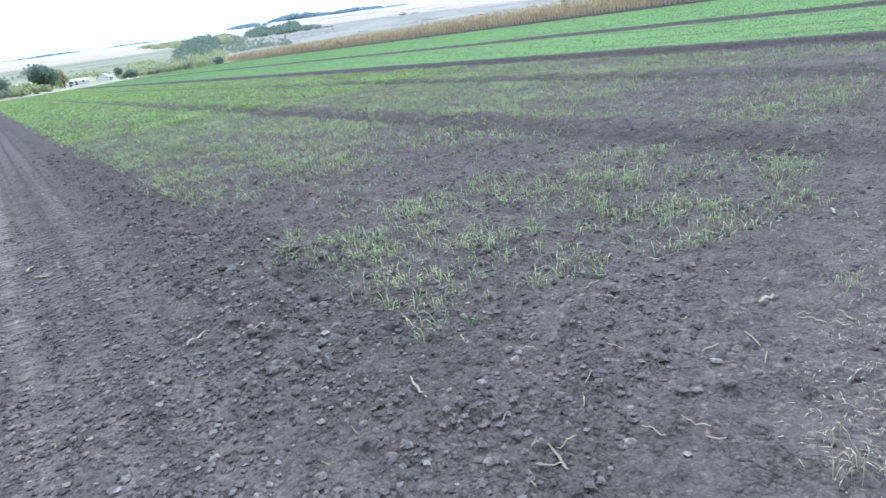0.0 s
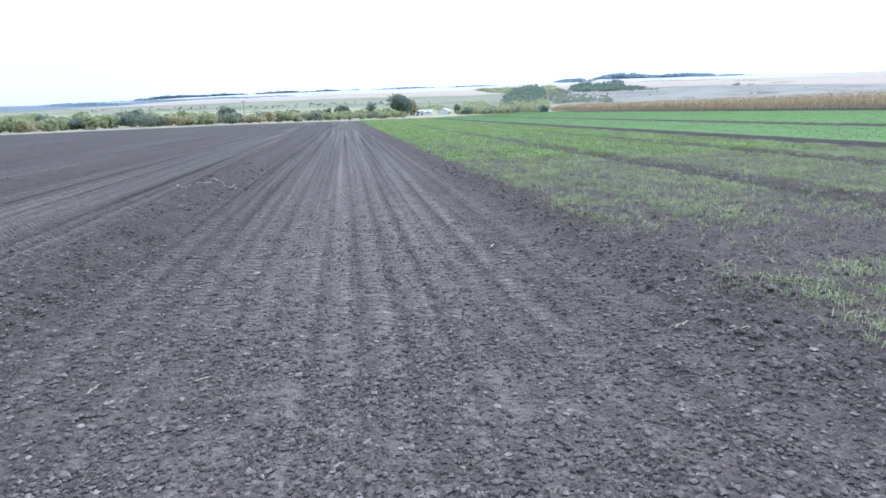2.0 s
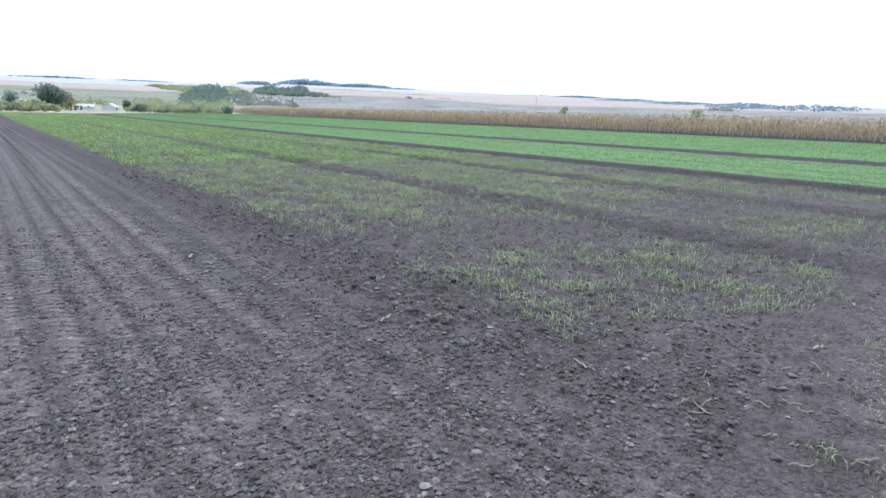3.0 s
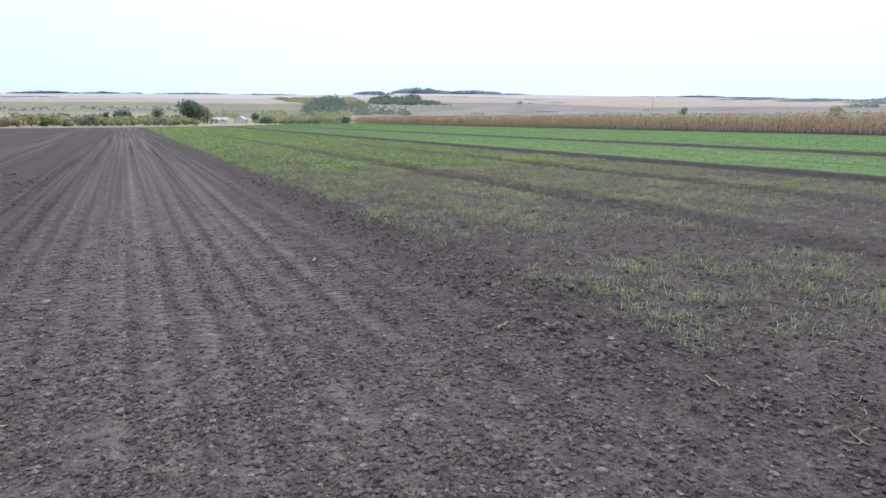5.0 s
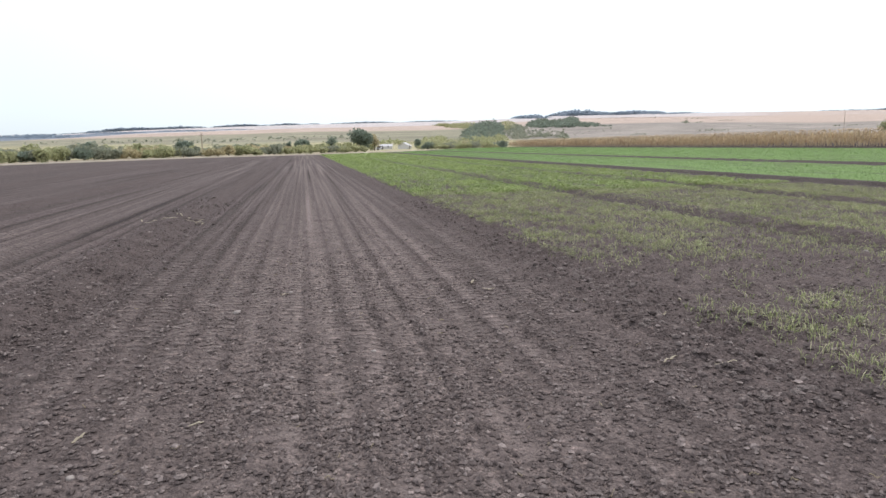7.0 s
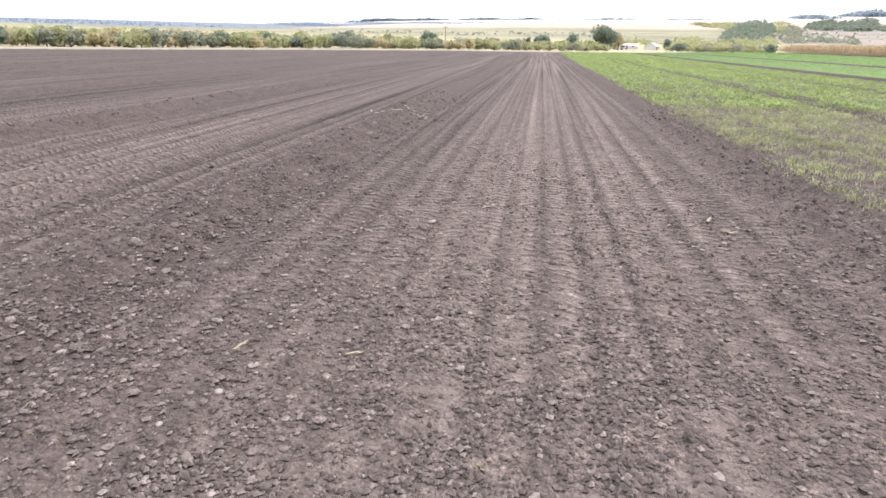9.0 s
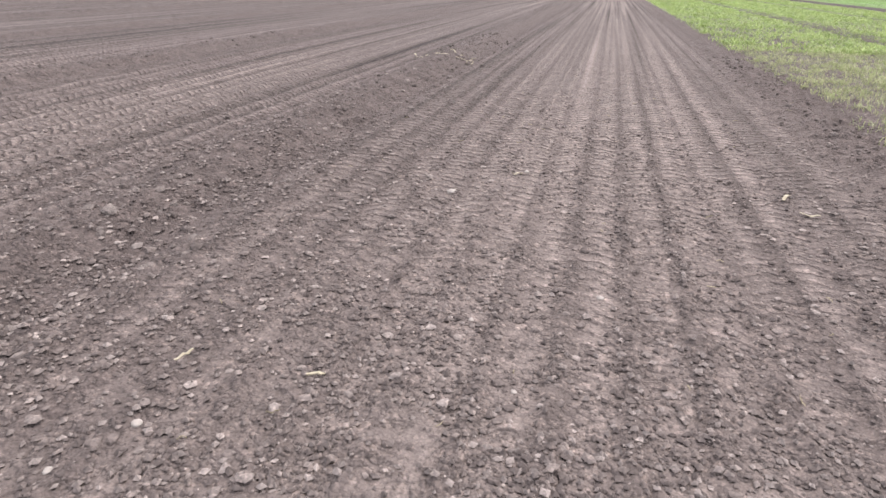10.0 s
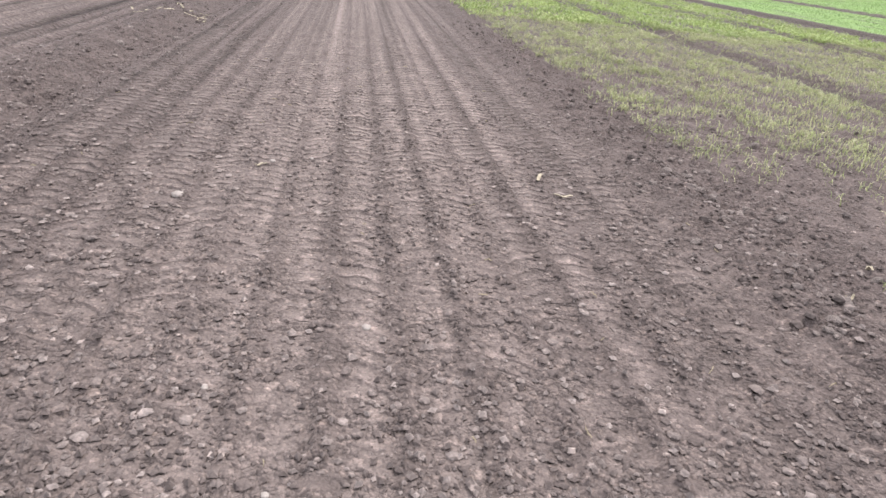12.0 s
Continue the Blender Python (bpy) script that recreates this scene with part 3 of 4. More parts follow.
# ---- crumbs and clods of soil ----
def lump(rng, fine):
    """A small rough clod of 8 or 20 triangles, as verts and faces, about 1 across."""
    if fine:
        g = (1 + 5 ** 0.5) / 2
        v = np.array([(-1, g, 0), (1, g, 0), (-1, -g, 0), (1, -g, 0), (0, -1, g), (0, 1, g), (0, -1, -g), (0, 1, -g), (g, 0, -1), (g, 0, 1), (-g, 0, -1), (-g, 0, 1)], float)
        f = [(0, 11, 5), (0, 5, 1), (0, 1, 7), (0, 7, 10), (0, 10, 11), (1, 5, 9), (5, 11, 4), (11, 10, 2), (10, 7, 6), (7, 1, 8),
             (3, 9, 4), (3, 4, 2), (3, 2, 6), (3, 6, 8), (3, 8, 9), (4, 9, 5), (2, 4, 11), (6, 2, 10), (8, 6, 7), (9, 8, 1)]
    else:
        v = np.array([(1, 0, 0.1), (0.2, 1, 0), (-1, 0.1, 0), (0, -1, 0.1), (0.1, 0, 1), (0, 0.1, -1)], float)
        f = [(0, 1, 4), (1, 2, 4), (2, 3, 4), (3, 0, 4), (1, 0, 5), (2, 1, 5), (3, 2, 5), (0, 3, 5)]
    v = v / np.linalg.norm(v, axis=1)[:, None] * 0.5
    v = v * rng.uniform(0.7, 1.2, (len(v), 1)) * np.array((1, rng.uniform(0.6, 1), rng.uniform(0.5, 0.8)))
    return v, np.array(f)


def scatter_lumps(name, x, y, size, seed, label, sink=0.2, fine=True, squash=1.0, mat=CLOD):
    rng = np.random.default_rng(seed)
    shapes = [lump(rng, fine) for _ in range(12)]
    z = height(x, y)
    vs, fs, base = [], [], 0
    for k in range(12):
        pick = np.arange(k, len(x), 12)
        v, f = shapes[k]
        ang = rng.uniform(0, 6.283, len(pick))
        c, s = np.cos(ang)[:, None], np.sin(ang)[:, None]
        sx = size[pick][:, None]
        px = (v[None, :, 0] * c - v[None, :, 1] * s) * sx + x[pick][:, None]
        py = (v[None, :, 0] * s + v[None, :, 1] * c) * sx + y[pick][:, None]
        pz = v[None, :, 2] * sx * squash + (z[pick] + size[pick] * sink)[:, None]
        vs.append(np.stack([px, py, pz], -1).reshape(-1, 3))
        fs.append((f[None] + (base + len(v) * np.arange(len(pick)))[:, None, None]).reshape(-1, 3))
        base += len(v) * len(pick)
    me = mesh_from(name, np.concatenate(vs), np.concatenate(fs), mat, soft=False)
    return tagged(new(name, me), label, "soil", kind="stuff")


rng = np.random.default_rng(7)
n = 128000
rad = 1.2 + 11.0 * rng.random(n) ** 1.6
ang = np.radians(rng.uniform(-54, 74, n))
x, y = CX + rad * np.sin(ang), CY + rad * np.cos(ang)
u, lane = lanes(x)
keep = rng.random(n) < (1 - smooth(5.5, 12.0, rad)) * (1 - 0.60 * on_strip(x) * smooth(0.2, 0.5, lane) * smooth(2.5, 4.5, rad)) * (1 - 0.40 * smooth(0.0, 0.8, x)) * (0.25 + 0.75 * smooth(0.40, 0.58, fbm(x / 0.3, y / 0.4, 81, 3)))
x, y = x[keep], y[keep]
size = (0.011 + 0.036 * rng.random(len(x)) ** 2.3) * (1 + 0.12 * (1 - on_strip(x)))
scatter_lumps("soil_crumbs", x, y, size, 1, "dry grey-brown crumbs of soil strewn over the tilled field", 0.16, False)
n = 7500
x, y = rng.uniform(-4.6, 2.6, n), 1.6 + 7.5 * rng.random(n) ** 1.4
keep = rng.random(n) < (0.25 + 0.75 * smooth(0.42, 0.62, fbm(x / 0.35, y / 0.5, 83, 3))) * (1 - 0.8 * smooth(-0.1, 0.7, x))
x, y = x[keep], y[keep]
size = 0.022 + 0.045 * rng.random(len(x)) ** 2.2
scatter_lumps("soil_chips", x, y, size, 5, "flat crusted chips of dry soil pressed into the rolled strip", 0.10, True, 0.55)
n = 1500
x = np.concatenate([rng.normal(-4.4, 0.45, n), rng.uniform(0.3, 5.5, n), rng.normal(-9.7, 0.5, n // 2), rng.normal(1.12, 0.32, n)])
y = np.concatenate([rng.uniform(1, 20, n), 0.8 + 8.5 * rng.random(n), rng.uniform(2, 20, n // 2), 3.2 + 14 * rng.random(n) ** 1.4])
size = 0.02 + 0.07 * rng.random(len(x)) ** 3.0
size[n:2 * n] *= 0.72
scatter_lumps("soil_clods", x, y, size, 2, "dark lumpy clods turned up along the furrows", 0.0, mat=SHADED_CLOD)


# ---- young wheat ----
def blades(x, y, z, tall, wide, seed, lean=0.5, flat=0.35):
    """Bent tapering blades, one per place, of two triangles each."""
    rng = np.random.default_rng(seed)
    n = len(x)
    a = rng.uniform(0, 6.283, n)
    out = rng.uniform(0.1, 1.0, n) * lean * tall
    dx, dy = np.cos(a), np.sin(a)
    sx, sy = -dy * wide / 2, dx * wide / 2
    mx, my, mz = x + dx * out * 0.35, y + dy * out * 0.35, z + tall * 0.6
    tx, ty, tz = x + dx * out, y + dy * out, z + tall * rng.uniform(0.6, 1.0, n)
    v = np.stack([np.stack([x, y, z - 0.01], -1), np.stack([mx + sx, my + sy, mz], -1),
                  np.stack([tx, ty, tz], -1), np.stack([mx - sx, my - sy, mz], -1)], 1).reshape(-1, 3)
    b = 4 * np.arange(n)[:, None]
    f = np.stack([b + (0, 1, 3), b + (1, 2, 3)], 1).reshape(-1, 3)
    return v, f


def sow(name, x, y, per, tall, wide, mat, label, seed, spread=0.03, lean=0.55):
    rng = np.random.default_rng(seed)
    z = np.repeat(height(x, y), per)
    x = np.repeat(x, per) + rng.normal(0, 1, len(x) * per) * np.repeat(spread, per)
    y = np.repeat(y, per) + rng.normal(0, 1, len(y) * per) * np.repeat(spread, per)
    t = np.repeat(tall, per) * rng.uniform(0.5, 1.15, len(x))
    v, f = blades(x, y, z, t, np.repeat(wide, per), seed + 1, lean)
    return tagged(new(name, mesh_from(name, v, f, mat, soft=False)), label, "wheat", kind="stuff")


def drill(rng, n, x0, x1, y0, y1, row, power=1.0):
    """Places along drilled rows, thicker towards the near end."""
    y = y0 + (y1 - y0) * rng.random(n) ** power
    x = x0 + np.round((x1 - x0) * rng.random(n) / row) * row + rng.normal(0, 0.018, n)
    return x, y


rng = np.random.default_rng(21)
x, y = drill(rng, 124000, 1.2, 15.0, 2.4, 20, 0.15, 1.25)
keep = rng.random(len(x)) < wheat_cover(x, y) * (0.25 + 0.75 * smooth(0.3, 0.65, fbm(x / 0.25, y / 0.25, 45, 2))) 
x, y = x[keep], y[keep]
one = 1.0 + 0.1 * smooth(6, 12, y)
sow("young_wheat", x, y, 4, 0.086 * one, 0.0055 * one, WHEAT, "sparse yellow-green young wheat seedlings in drilled rows", 31, 0.03 * one, 1.6)
x, y = drill(rng, 56000, 1.2, 15.0, 19, 150, 0.15, 1.7)
keep = (rng.random(len(x)) < wheat_cover(x, y)) & (field_end(x, y) < -1)
x, y = x[keep], y[keep]
grow = 1 + y / 60
sow("young_wheat", x, y, 3, 0.10 * grow ** 0.2, 0.016 * grow, WHEAT_FAR, "yellow-green young wheat thickening towards the far end", 33, 0.05 * grow, 1.8)
x, y = drill(rng, 54000, 17.0, 47.6, -5, 175, 0.15, 1.5)
keep = (rng.random(len(x)) < green_cover(x, y)) & (field_end(x, y) < -1)
x, y = x[keep], y[keep]
grow = 1 + np.hypot(x, y) / 50
sow("dense_wheat", x, y, 3, 0.05 * grow ** 0.2, 0.02 * grow, GREEN, "dense bright green winter wheat in long strips", 35, 0.09 * grow, 3.0)


# ---- dried sunflowers beside the wheat ----
def tube(path, radii, sides=4):
    """A tapering tube along points, as verts and triangles."""
    v, f = [], []
    for k, (p, r) in enumerate(zip(path, radii)):
        for q in range(sides):
            a = 2 * math.pi * q / sides
            v.append((p[0] + r * math.cos(a), p[1] + r * math.sin(a), p[2]))
        if k:
            for q in range(sides):
                a, b = (k - 1) * sides + q, (k - 1) * sides + (q + 1) % sides
                f += [(a, b, b + sides), (a, b + sides, a + sides)]
    return np.array(v, float), np.array(f)


def sunflower_shapes(seed):
    """Verts and triangles of a withered plant's stalk, hanging head and leaves, 1.7 m tall."""
    r = random.Random(seed)
    lean = r.uniform(-0.08, 0.08)
    side = r.uniform(0, 6.283)
    dx, dy = math.cos(side), math.sin(side)
    path = [(0, 0, -0.05), (lean * 0.4, 0, 0.6), (lean, 0.02, 1.25), (lean + 0.05 * dx, 0.05 * dy, 1.52), (lean + 0.16 * dx, 0.16 * dy, 1.60), (lean + 0.26 * dx, 0.26 * dy, 1.52)]
    stalk = tube(path, (0.024, 0.021, 0.016, 0.013, 0.011, 0.011), 3)
    hx, hy, hz = lean + 0.27 * dx, 0.27 * dy, 1.47
    hv, hf = [(hx, hy, hz + 0.07)], []
    for k in range(9):
        a = 2 * math.pi * k / 9
        rad = 0.11 * r.uniform(0.85, 1.15)
        hv.append((hx + rad * math.cos(a), hy + rad * math.sin(a), hz + 0.012 * math.cos(a - side)))
    hv.append((hx + 0.03 * dx, hy + 0.03 * dy, hz - 0.035))
    for k in range(9):
        a, b = 1 + k, 1 + (k + 1) % 9
        hf += [(0, a, b), (10, b, a)]
    leaves = []
    for k in range(6):
        a = r.uniform(0, 6.283)
        z = 0.45 + 0.17 * k + r.uniform(-0.05, 0.05)
        c, s_ = math.cos(a), math.sin(a)
        ln, wd = r.uniform(0.16, 0.28), r.uniform(0.06, 0.11)
        pts = [(0, 0, z), (ln * 0.4, -wd, z - 0.02), (ln * 0.45, wd, z - 0.03), (ln * 0.7, -wd * 0.8, z - ln * 0.9), (ln * 0.6, wd * 0.7, z - ln), (ln * 0.55, 0, z - ln * 1.6)]
        pts = [(p[0] * c - p[1] * s_ + lean * p[2] / 1.3, p[0] * s_ + p[1] * c, p[2]) for p in pts]
        leaves.append((np.array(pts), np.array([(0, 1, 2), (1, 3, 2), (2, 3, 4), (3, 5, 4)])))
    return stalk, (np.array(hv), np.array(hf)), leaves


def sunflower_plant(seed):
    stalk, head, leaves = sunflower_shapes(seed)
    root = new("sunflower")
    for name, (v, f), mat, label in [("stalk", stalk, STALK, ""), ("flower_head", head, HEAD, "drooping dark seed head")] + [("leaf", q, DRYLEAF, "shrivelled tan leaf") for q in leaves]:
        ob = new(name, mesh_from(name, v, f, mat))
        ob.parent = root
        tagged(ob, label)
    return tagged(root, "withered brown sunflower standing in the field's front row", "sunflower", "front row of sunflowers")


SUN_X, SUN_END = 49.4, 153.0
r = random.Random(5)
models = [sunflower_plant(k) for k in range(6)]
yy = 8.0
front = []
while yy < 84:
    front.append((SUN_X + r.uniform(-0.15, 0.15), yy))
    yy += r.uniform(0.3, 0.5)
for k, (fx, fy) in enumerate(front):
    m = pose(fx, fy, height_at(fx, fy), r.uniform(-4, 4), r.uniform(-4, 4), r.uniform(0, 360)) @ Matrix.Scale(r.uniform(0.85, 1.12), 4)
    if k < 6:
        models[k].matrix_basis = m
    else:
        copy_thing(models[k % 6], m).scale = m.to_scale()


def sunflower_stand():
    """All the plants behind the front row and farther along it, joined."""
    rng = np.random.default_rng(12)
    xs, ys = [], []
    for row in range(8):
        gap = 0.34 + 0.03 * row
        rx = SUN_X + row * 0.75
        y0 = 84 if row == 0 else -25
        q = np.arange(y0, SUN_END, gap)
        xs.append(np.full(len(q), rx) + rng.uniform(-0.12, 0.12, len(q)))
        ys.append(q + rng.uniform(-0.1, 0.1, len(q)))
    x, y = np.concatenate(xs), np.concatenate(ys)
    ok = (field_end(x, y) < -3)
    x, y = x[ok], y[ok]
    z = land(x, y)
    groups = {"sunflower_stalks": [], "sunflower_heads": [], "sunflower_leaves": []}
    for k in range(5):
        stalk, head, leaves = sunflower_shapes(50 + k)
        lv, lf, base = [], [], 0
        for v, f in leaves[1:]:
            lv.append(v), lf.append(f + base)
            base += len(v)
        pick = np.arange(k, len(x), 5)
        a = rng.uniform(0, 6.283, len(pick))
        sc = rng.uniform(0.82, 1.1, len(pick))
        c, s_ = np.cos(a)[:, None], np.sin(a)[:, None]
        for key, (v, f) in (("sunflower_stalks", stalk), ("sunflower_heads", head), ("sunflower_leaves", (np.concatenate(lv), np.concatenate(lf)))):
            px = (v[None, :, 0] * c - v[None, :, 1] * s_) * sc[:, None] + x[pick][:, None]
            py = (v[None, :, 0] * s_ + v[None, :, 1] * c) * sc[:, None] + y[pick][:, None]
            pz = v[None, :, 2] * sc[:, None] + z[pick][:, None]
            groups[key].append((np.stack([px, py, pz], -1).reshape(-1, 3), (f[None] + (len(v) * np.arange(len(pick)))[:, None, None]).reshape(-1, 3)))
    root = new("sunflower_field")
    tagged(root, "dense stand of withered tan sunflowers behind the wheat", "sunflowers", kind="stuff")
    for key, mat in (("sunflower_stalks", STALK), ("sunflower_heads", HEAD), ("sunflower_leaves", DRYLEAF)):
        vs, fs, base = [], [], 0
        for v, f in groups[key]:
            vs.append(v), fs.append(f + base)
            base += len(v)
        ob = new(key, mesh_from(key, np.concatenate(vs), np.concatenate(fs), mat))
        ob.parent = root
        ob["kind"] = "stuff"


sunflower_stand()


# ---- trees and bushes ----
def leaf_cloud(rng, centres, radii, count, size):
    """Small bent leaf clumps on and in a crown made of overlapping puffs."""
    pick = rng.integers(0, len(centres), count)
    d = rng.normal(0, 1, (count, 3))
    d /= np.linalg.norm(d, axis=1)[:, None]
    p = centres[pick] + d * radii[pick][:, None] * rng.uniform(0.55, 1.08, (count, 1)) * np.array((1, 1, 0.85))
    a = rng.normal(0, 1, (count, 3))
    a -= d * (a * d).sum(1)[:, None] * 0.6
    a /= np.linalg.norm(a, axis=1)[:, None]
    b = np.cross(a, rng.normal(0, 1, (count, 3)))
    b /= np.linalg.norm(b, axis=1)[:, None] + 1e-6
    s = size * rng.uniform(0.5, 1.2, (count, 1))
    v = np.stack([p - a * s, p + b * s * 0.6, p + a * s, p - b * s * 0.6 + d * s * 0.3], 1).reshape(-1, 3)
    q = 4 * np.arange(count)[:, None]
    f = np.concatenate([q + (0, 1, 2), q + (0, 2, 3)], 0)
    return v, f


HIT_AZ, HIT_R = np.arange(-64, 76, 0.25), np.geomspace(170, 3850, 260)
_a, _r = np.meshgrid(np.radians(HIT_AZ), HIT_R, indexing="ij")
HIT_EL = np.degrees(np.arctan2(land(CX + _r * np.sin(_a), CY + _r * np.cos(_a)) - EYE, _r))


def ground_hit(az, el):
    """Where a line of sight from the field at that compass angle and rise meets the land, past the field."""
    e = HIT_EL[int(np.clip(round((az + 64) / 0.25), 0, len(HIT_AZ) - 1))]
    k = int(np.argmax(e >= el)) if (e >= el).any() else len(HIT_R) - 1
    rr = HIT_R[k]
    return CX + rr * math.sin(radians(az)), CY + rr * math.cos(radians(az)), rr


def tree(az, r_, top, wide, mat, label, category="tree", bushy=False, seed=1, count=900, low=None):
    """A tree or bush r_ metres off whose crown reaches the rise top and is wide degrees across."""
    rng = np.random.default_rng(seed)
    x, y = CX + r_ * math.sin(radians(az)), CY + r_ * math.cos(radians(az))
    z = float(land(np.array([x]), np.array([y]))[0])
    h = max(1.5, EYE + r_ * math.tan(radians(top)) - z)
    w = r_ * math.tan(radians(wide))
    root = new("bush" if bushy else "tree")
    root.location = (x, y, z)
    if low is None:
        low = 0.04 if bushy else 0.12
    bm = bmesh.new()
    stems = [((0, 0, 0), (rng.uniform(-0.05, 0.05) * h, rng.uniform(-0.05, 0.05) * h, h * 0.6), 0.030 * h, 0.012 * h)]
    for k in range(5):
        a = 6.283 * k / 5 + rng.uniform(-0.4, 0.4)
        b0 = h * rng.uniform(low, 0.4)
        stems.append(((0, 0, b0), (0.3 * w * math.cos(a), 0.3 * w * math.sin(a), b0 + h * rng.uniform(0.2, 0.4)), 0.014 * h, 0.004 * h))
    for p, q, r0, r1 in stems:
        p, q = Vector(p), Vector(q)
        m = Matrix.Translation((p + q) / 2) @ (q - p).to_track_quat("Z", "Y").to_matrix().to_4x4()
        bmesh.ops.create_cone(bm, cap_ends=True, segments=7, radius1=r0, radius2=r1, depth=(q - p).length, matrix=m)
    part("trunk", bm, BARK, root)
    puffs = 16
    c = rng.normal(0, 1, (puffs, 3))
    c /= np.linalg.norm(c, axis=1)[:, None]
    c *= rng.uniform(0.35, 0.75, (puffs, 1))
    mid = h * (0.5 + low / 2)
    centres = c * np.array((w / 2, w / 2, h * (1 - low) / 2)) + np.array((0, 0, mid))
    radii = rng.uniform(0.22, 0.38, puffs) * min(w, h)
    centres[:, 2] = np.minimum(centres[:, 2], h - radii * 0.8)
    v, f = leaf_cloud(rng, centres, radii, count, 0.075 * min(w, h) ** 0.8 + 0.1)
    v[:, 2] = np.maximum(v[:, 2], 0.02)
    crown = new("crown", mesh_from("crown", v, f, mat))
    crown.parent = root
    return tagged(root, label, category)


tree(5.10, 200, 1.52, 1.9, LEAF_DARK, "broad dark green tree standing behind the field track", seed=3, count=4200, low=0.08)
tree(6.35, 225, 1.18, 0.9, LEAF_GOLD, "small browning tree beside the broad dark one", seed=4)
tree(2.55, 205, 0.86, 0.9, LEAF_DARK, "slim dark green tree in the scrub belt", seed=5)
tree(-0.10, 195, 0.66, 1.5, LEAF_DARK, "rounded dark green tree in the scrub belt", seed=6, count=1500)
tree(-9.80, 175, 0.64, 1.7, LEAF_DARK, "dense dark green tree by the track", seed=7, count=2000)
tree(-1.25, 200, 0.60, 0.5, LEAF_DARK, "narrow dark green tree in the scrub belt", seed=8)
tree(-17.2, 170, 0.68, 2.0, LEAF_DARK, "tall dark bush rising from the scrub belt", "bush", True, 9, 1500)
tree(-5.4, 195, 0.40, 1.6, LEAF_DARK, "spreading grey-green bush in the scrub belt", "bush", True, 10, 1200)
tree(-4.3, 190, 0.38, 1.2, LEAF_DARK, "dark green bush in the scrub belt", "bush", True, 11, 1000)
tree(18.1, 215, 0.30, 1.0, LEAF_DARK, "dark bush at the corner of the sunflowers", "bush", True, 12, 1000)
tree(10.3, 235, 0.66, 0.7, LEAF_DARK, "dark shrub behind the barns", "bush", True, 13, 800)
tree(47.5, 420, 1.58, 0.75, LEAF_OLIVE, "lone round bush on the slope past the sunflowers", "bush", True, 14, 900)
tree(58.5, 420, 1.55, 1.2, LEAF_OLIVE, "olive bush on the slope past the sunflowers", "bush", True, 15, 900)
r = random.Random(77)


def past_track(az):
    """How far off the far side of the track lies at a compass angle."""
    rr = np.arange(20, 260, 0.5)
    e = field_end(CX + rr * math.sin(radians(az)), CY + rr * math.cos(radians(az)))
    return float(rr[int(np.argmax(e > 9.5))])


k = 0
for first, near, far, low, high, step, leaves in ((-53.0, 2, 9, -0.30, 0.28, 0.75, 800), (-52.6, 12, 40, -0.1, 0.42, 0.7, 560), (-52.2, 60, 150, 0.1, 0.45, 0.9, 420)):
    az = first
    while az < 17.5:
        gap = 5.4 < az < 10.5 and (near < 50 or az > 6.2)
        if not gap:
            kind = r.choice([LEAF_OLIVE] * 6 + [LEAF_GREY] * 3 + [LEAF_GOLD] * 2 + [LEAF_DARK])
            said = {LEAF_OLIVE: "olive green", LEAF_GOLD: "yellowing autumn", LEAF_GREY: "grey-green", LEAF_DARK: "dark green"}[kind]
            dist = past_track(az) + r.uniform(near, far)
            lift = 0.12 if az < -11 else 0.0
            tree(az, dist, r.uniform(low, high) + lift, r.uniform(1.3, 2.4), kind, said + " bush in the scrub belt behind the track", "bush", True, 100 + k, leaves)
            k += 1
        az += step * r.uniform(0.7, 1.3)


def wood(name, label, patches, mat, seed):
    """Far trees by the hundred on the hillsides, in oval patches, one mesh; the last number of a patch is how high its trees rise, in degrees."""
    rng = np.random.default_rng(seed)
    vs, fs, base = [], [], 0
    for az, el, half_az, half_el, n, tall in patches:
        for _ in range(n):
            rad, a = math.sqrt(rng.random()), rng.uniform(0, 6.283)
            x, y, rr = ground_hit(az + half_az * rad * math.cos(a), el + half_el * rad * math.sin(a))
            h = rr * math.tan(radians(tall)) * rng.uniform(0.6, 1.4) * (1 - 0.6 * (rad * math.cos(a)) ** 2)
            w = h * rng.uniform(1.0, 1.7)
            z = float(land(np.array([x]), np.array([y]))[0])
            c = rng.normal(0, 0.2, (5, 3)) * np.array((w, w, h * 0.6)) + np.array((x, y, z + h * 0.42))
            v, f = leaf_cloud(rng, c, np.full(5, 0.33 * min(w, h)), 22, 0.25 * h)
            vs.append(v), fs.append(f + base)
            base += len(v)
    return tagged(new(name, mesh_from(name, np.concatenate(vs), np.concatenate(fs), mat)), label, "woodland", kind="stuff")


wood("valley_wood", "dark grey-green wood filling the gully in the valley",
     [(15.0, 0.65, 0.7, 0.40, 80, 0.40), (16.2, 0.85, 1.3, 0.5, 150, 0.45), (16.8, 1.45, 1.3, 0.30, 110, 0.42), (15.6, 1.35, 0.8, 0.25, 50, 0.4), (17.6, 1.0, 0.7, 0.5, 60, 0.4), (19.3, 1.25, 0.9, 0.25, 30, 0.22), (21.0, 0.95, 1.0, 0.2, 16, 0.18)], LEAF_DARK, 201)
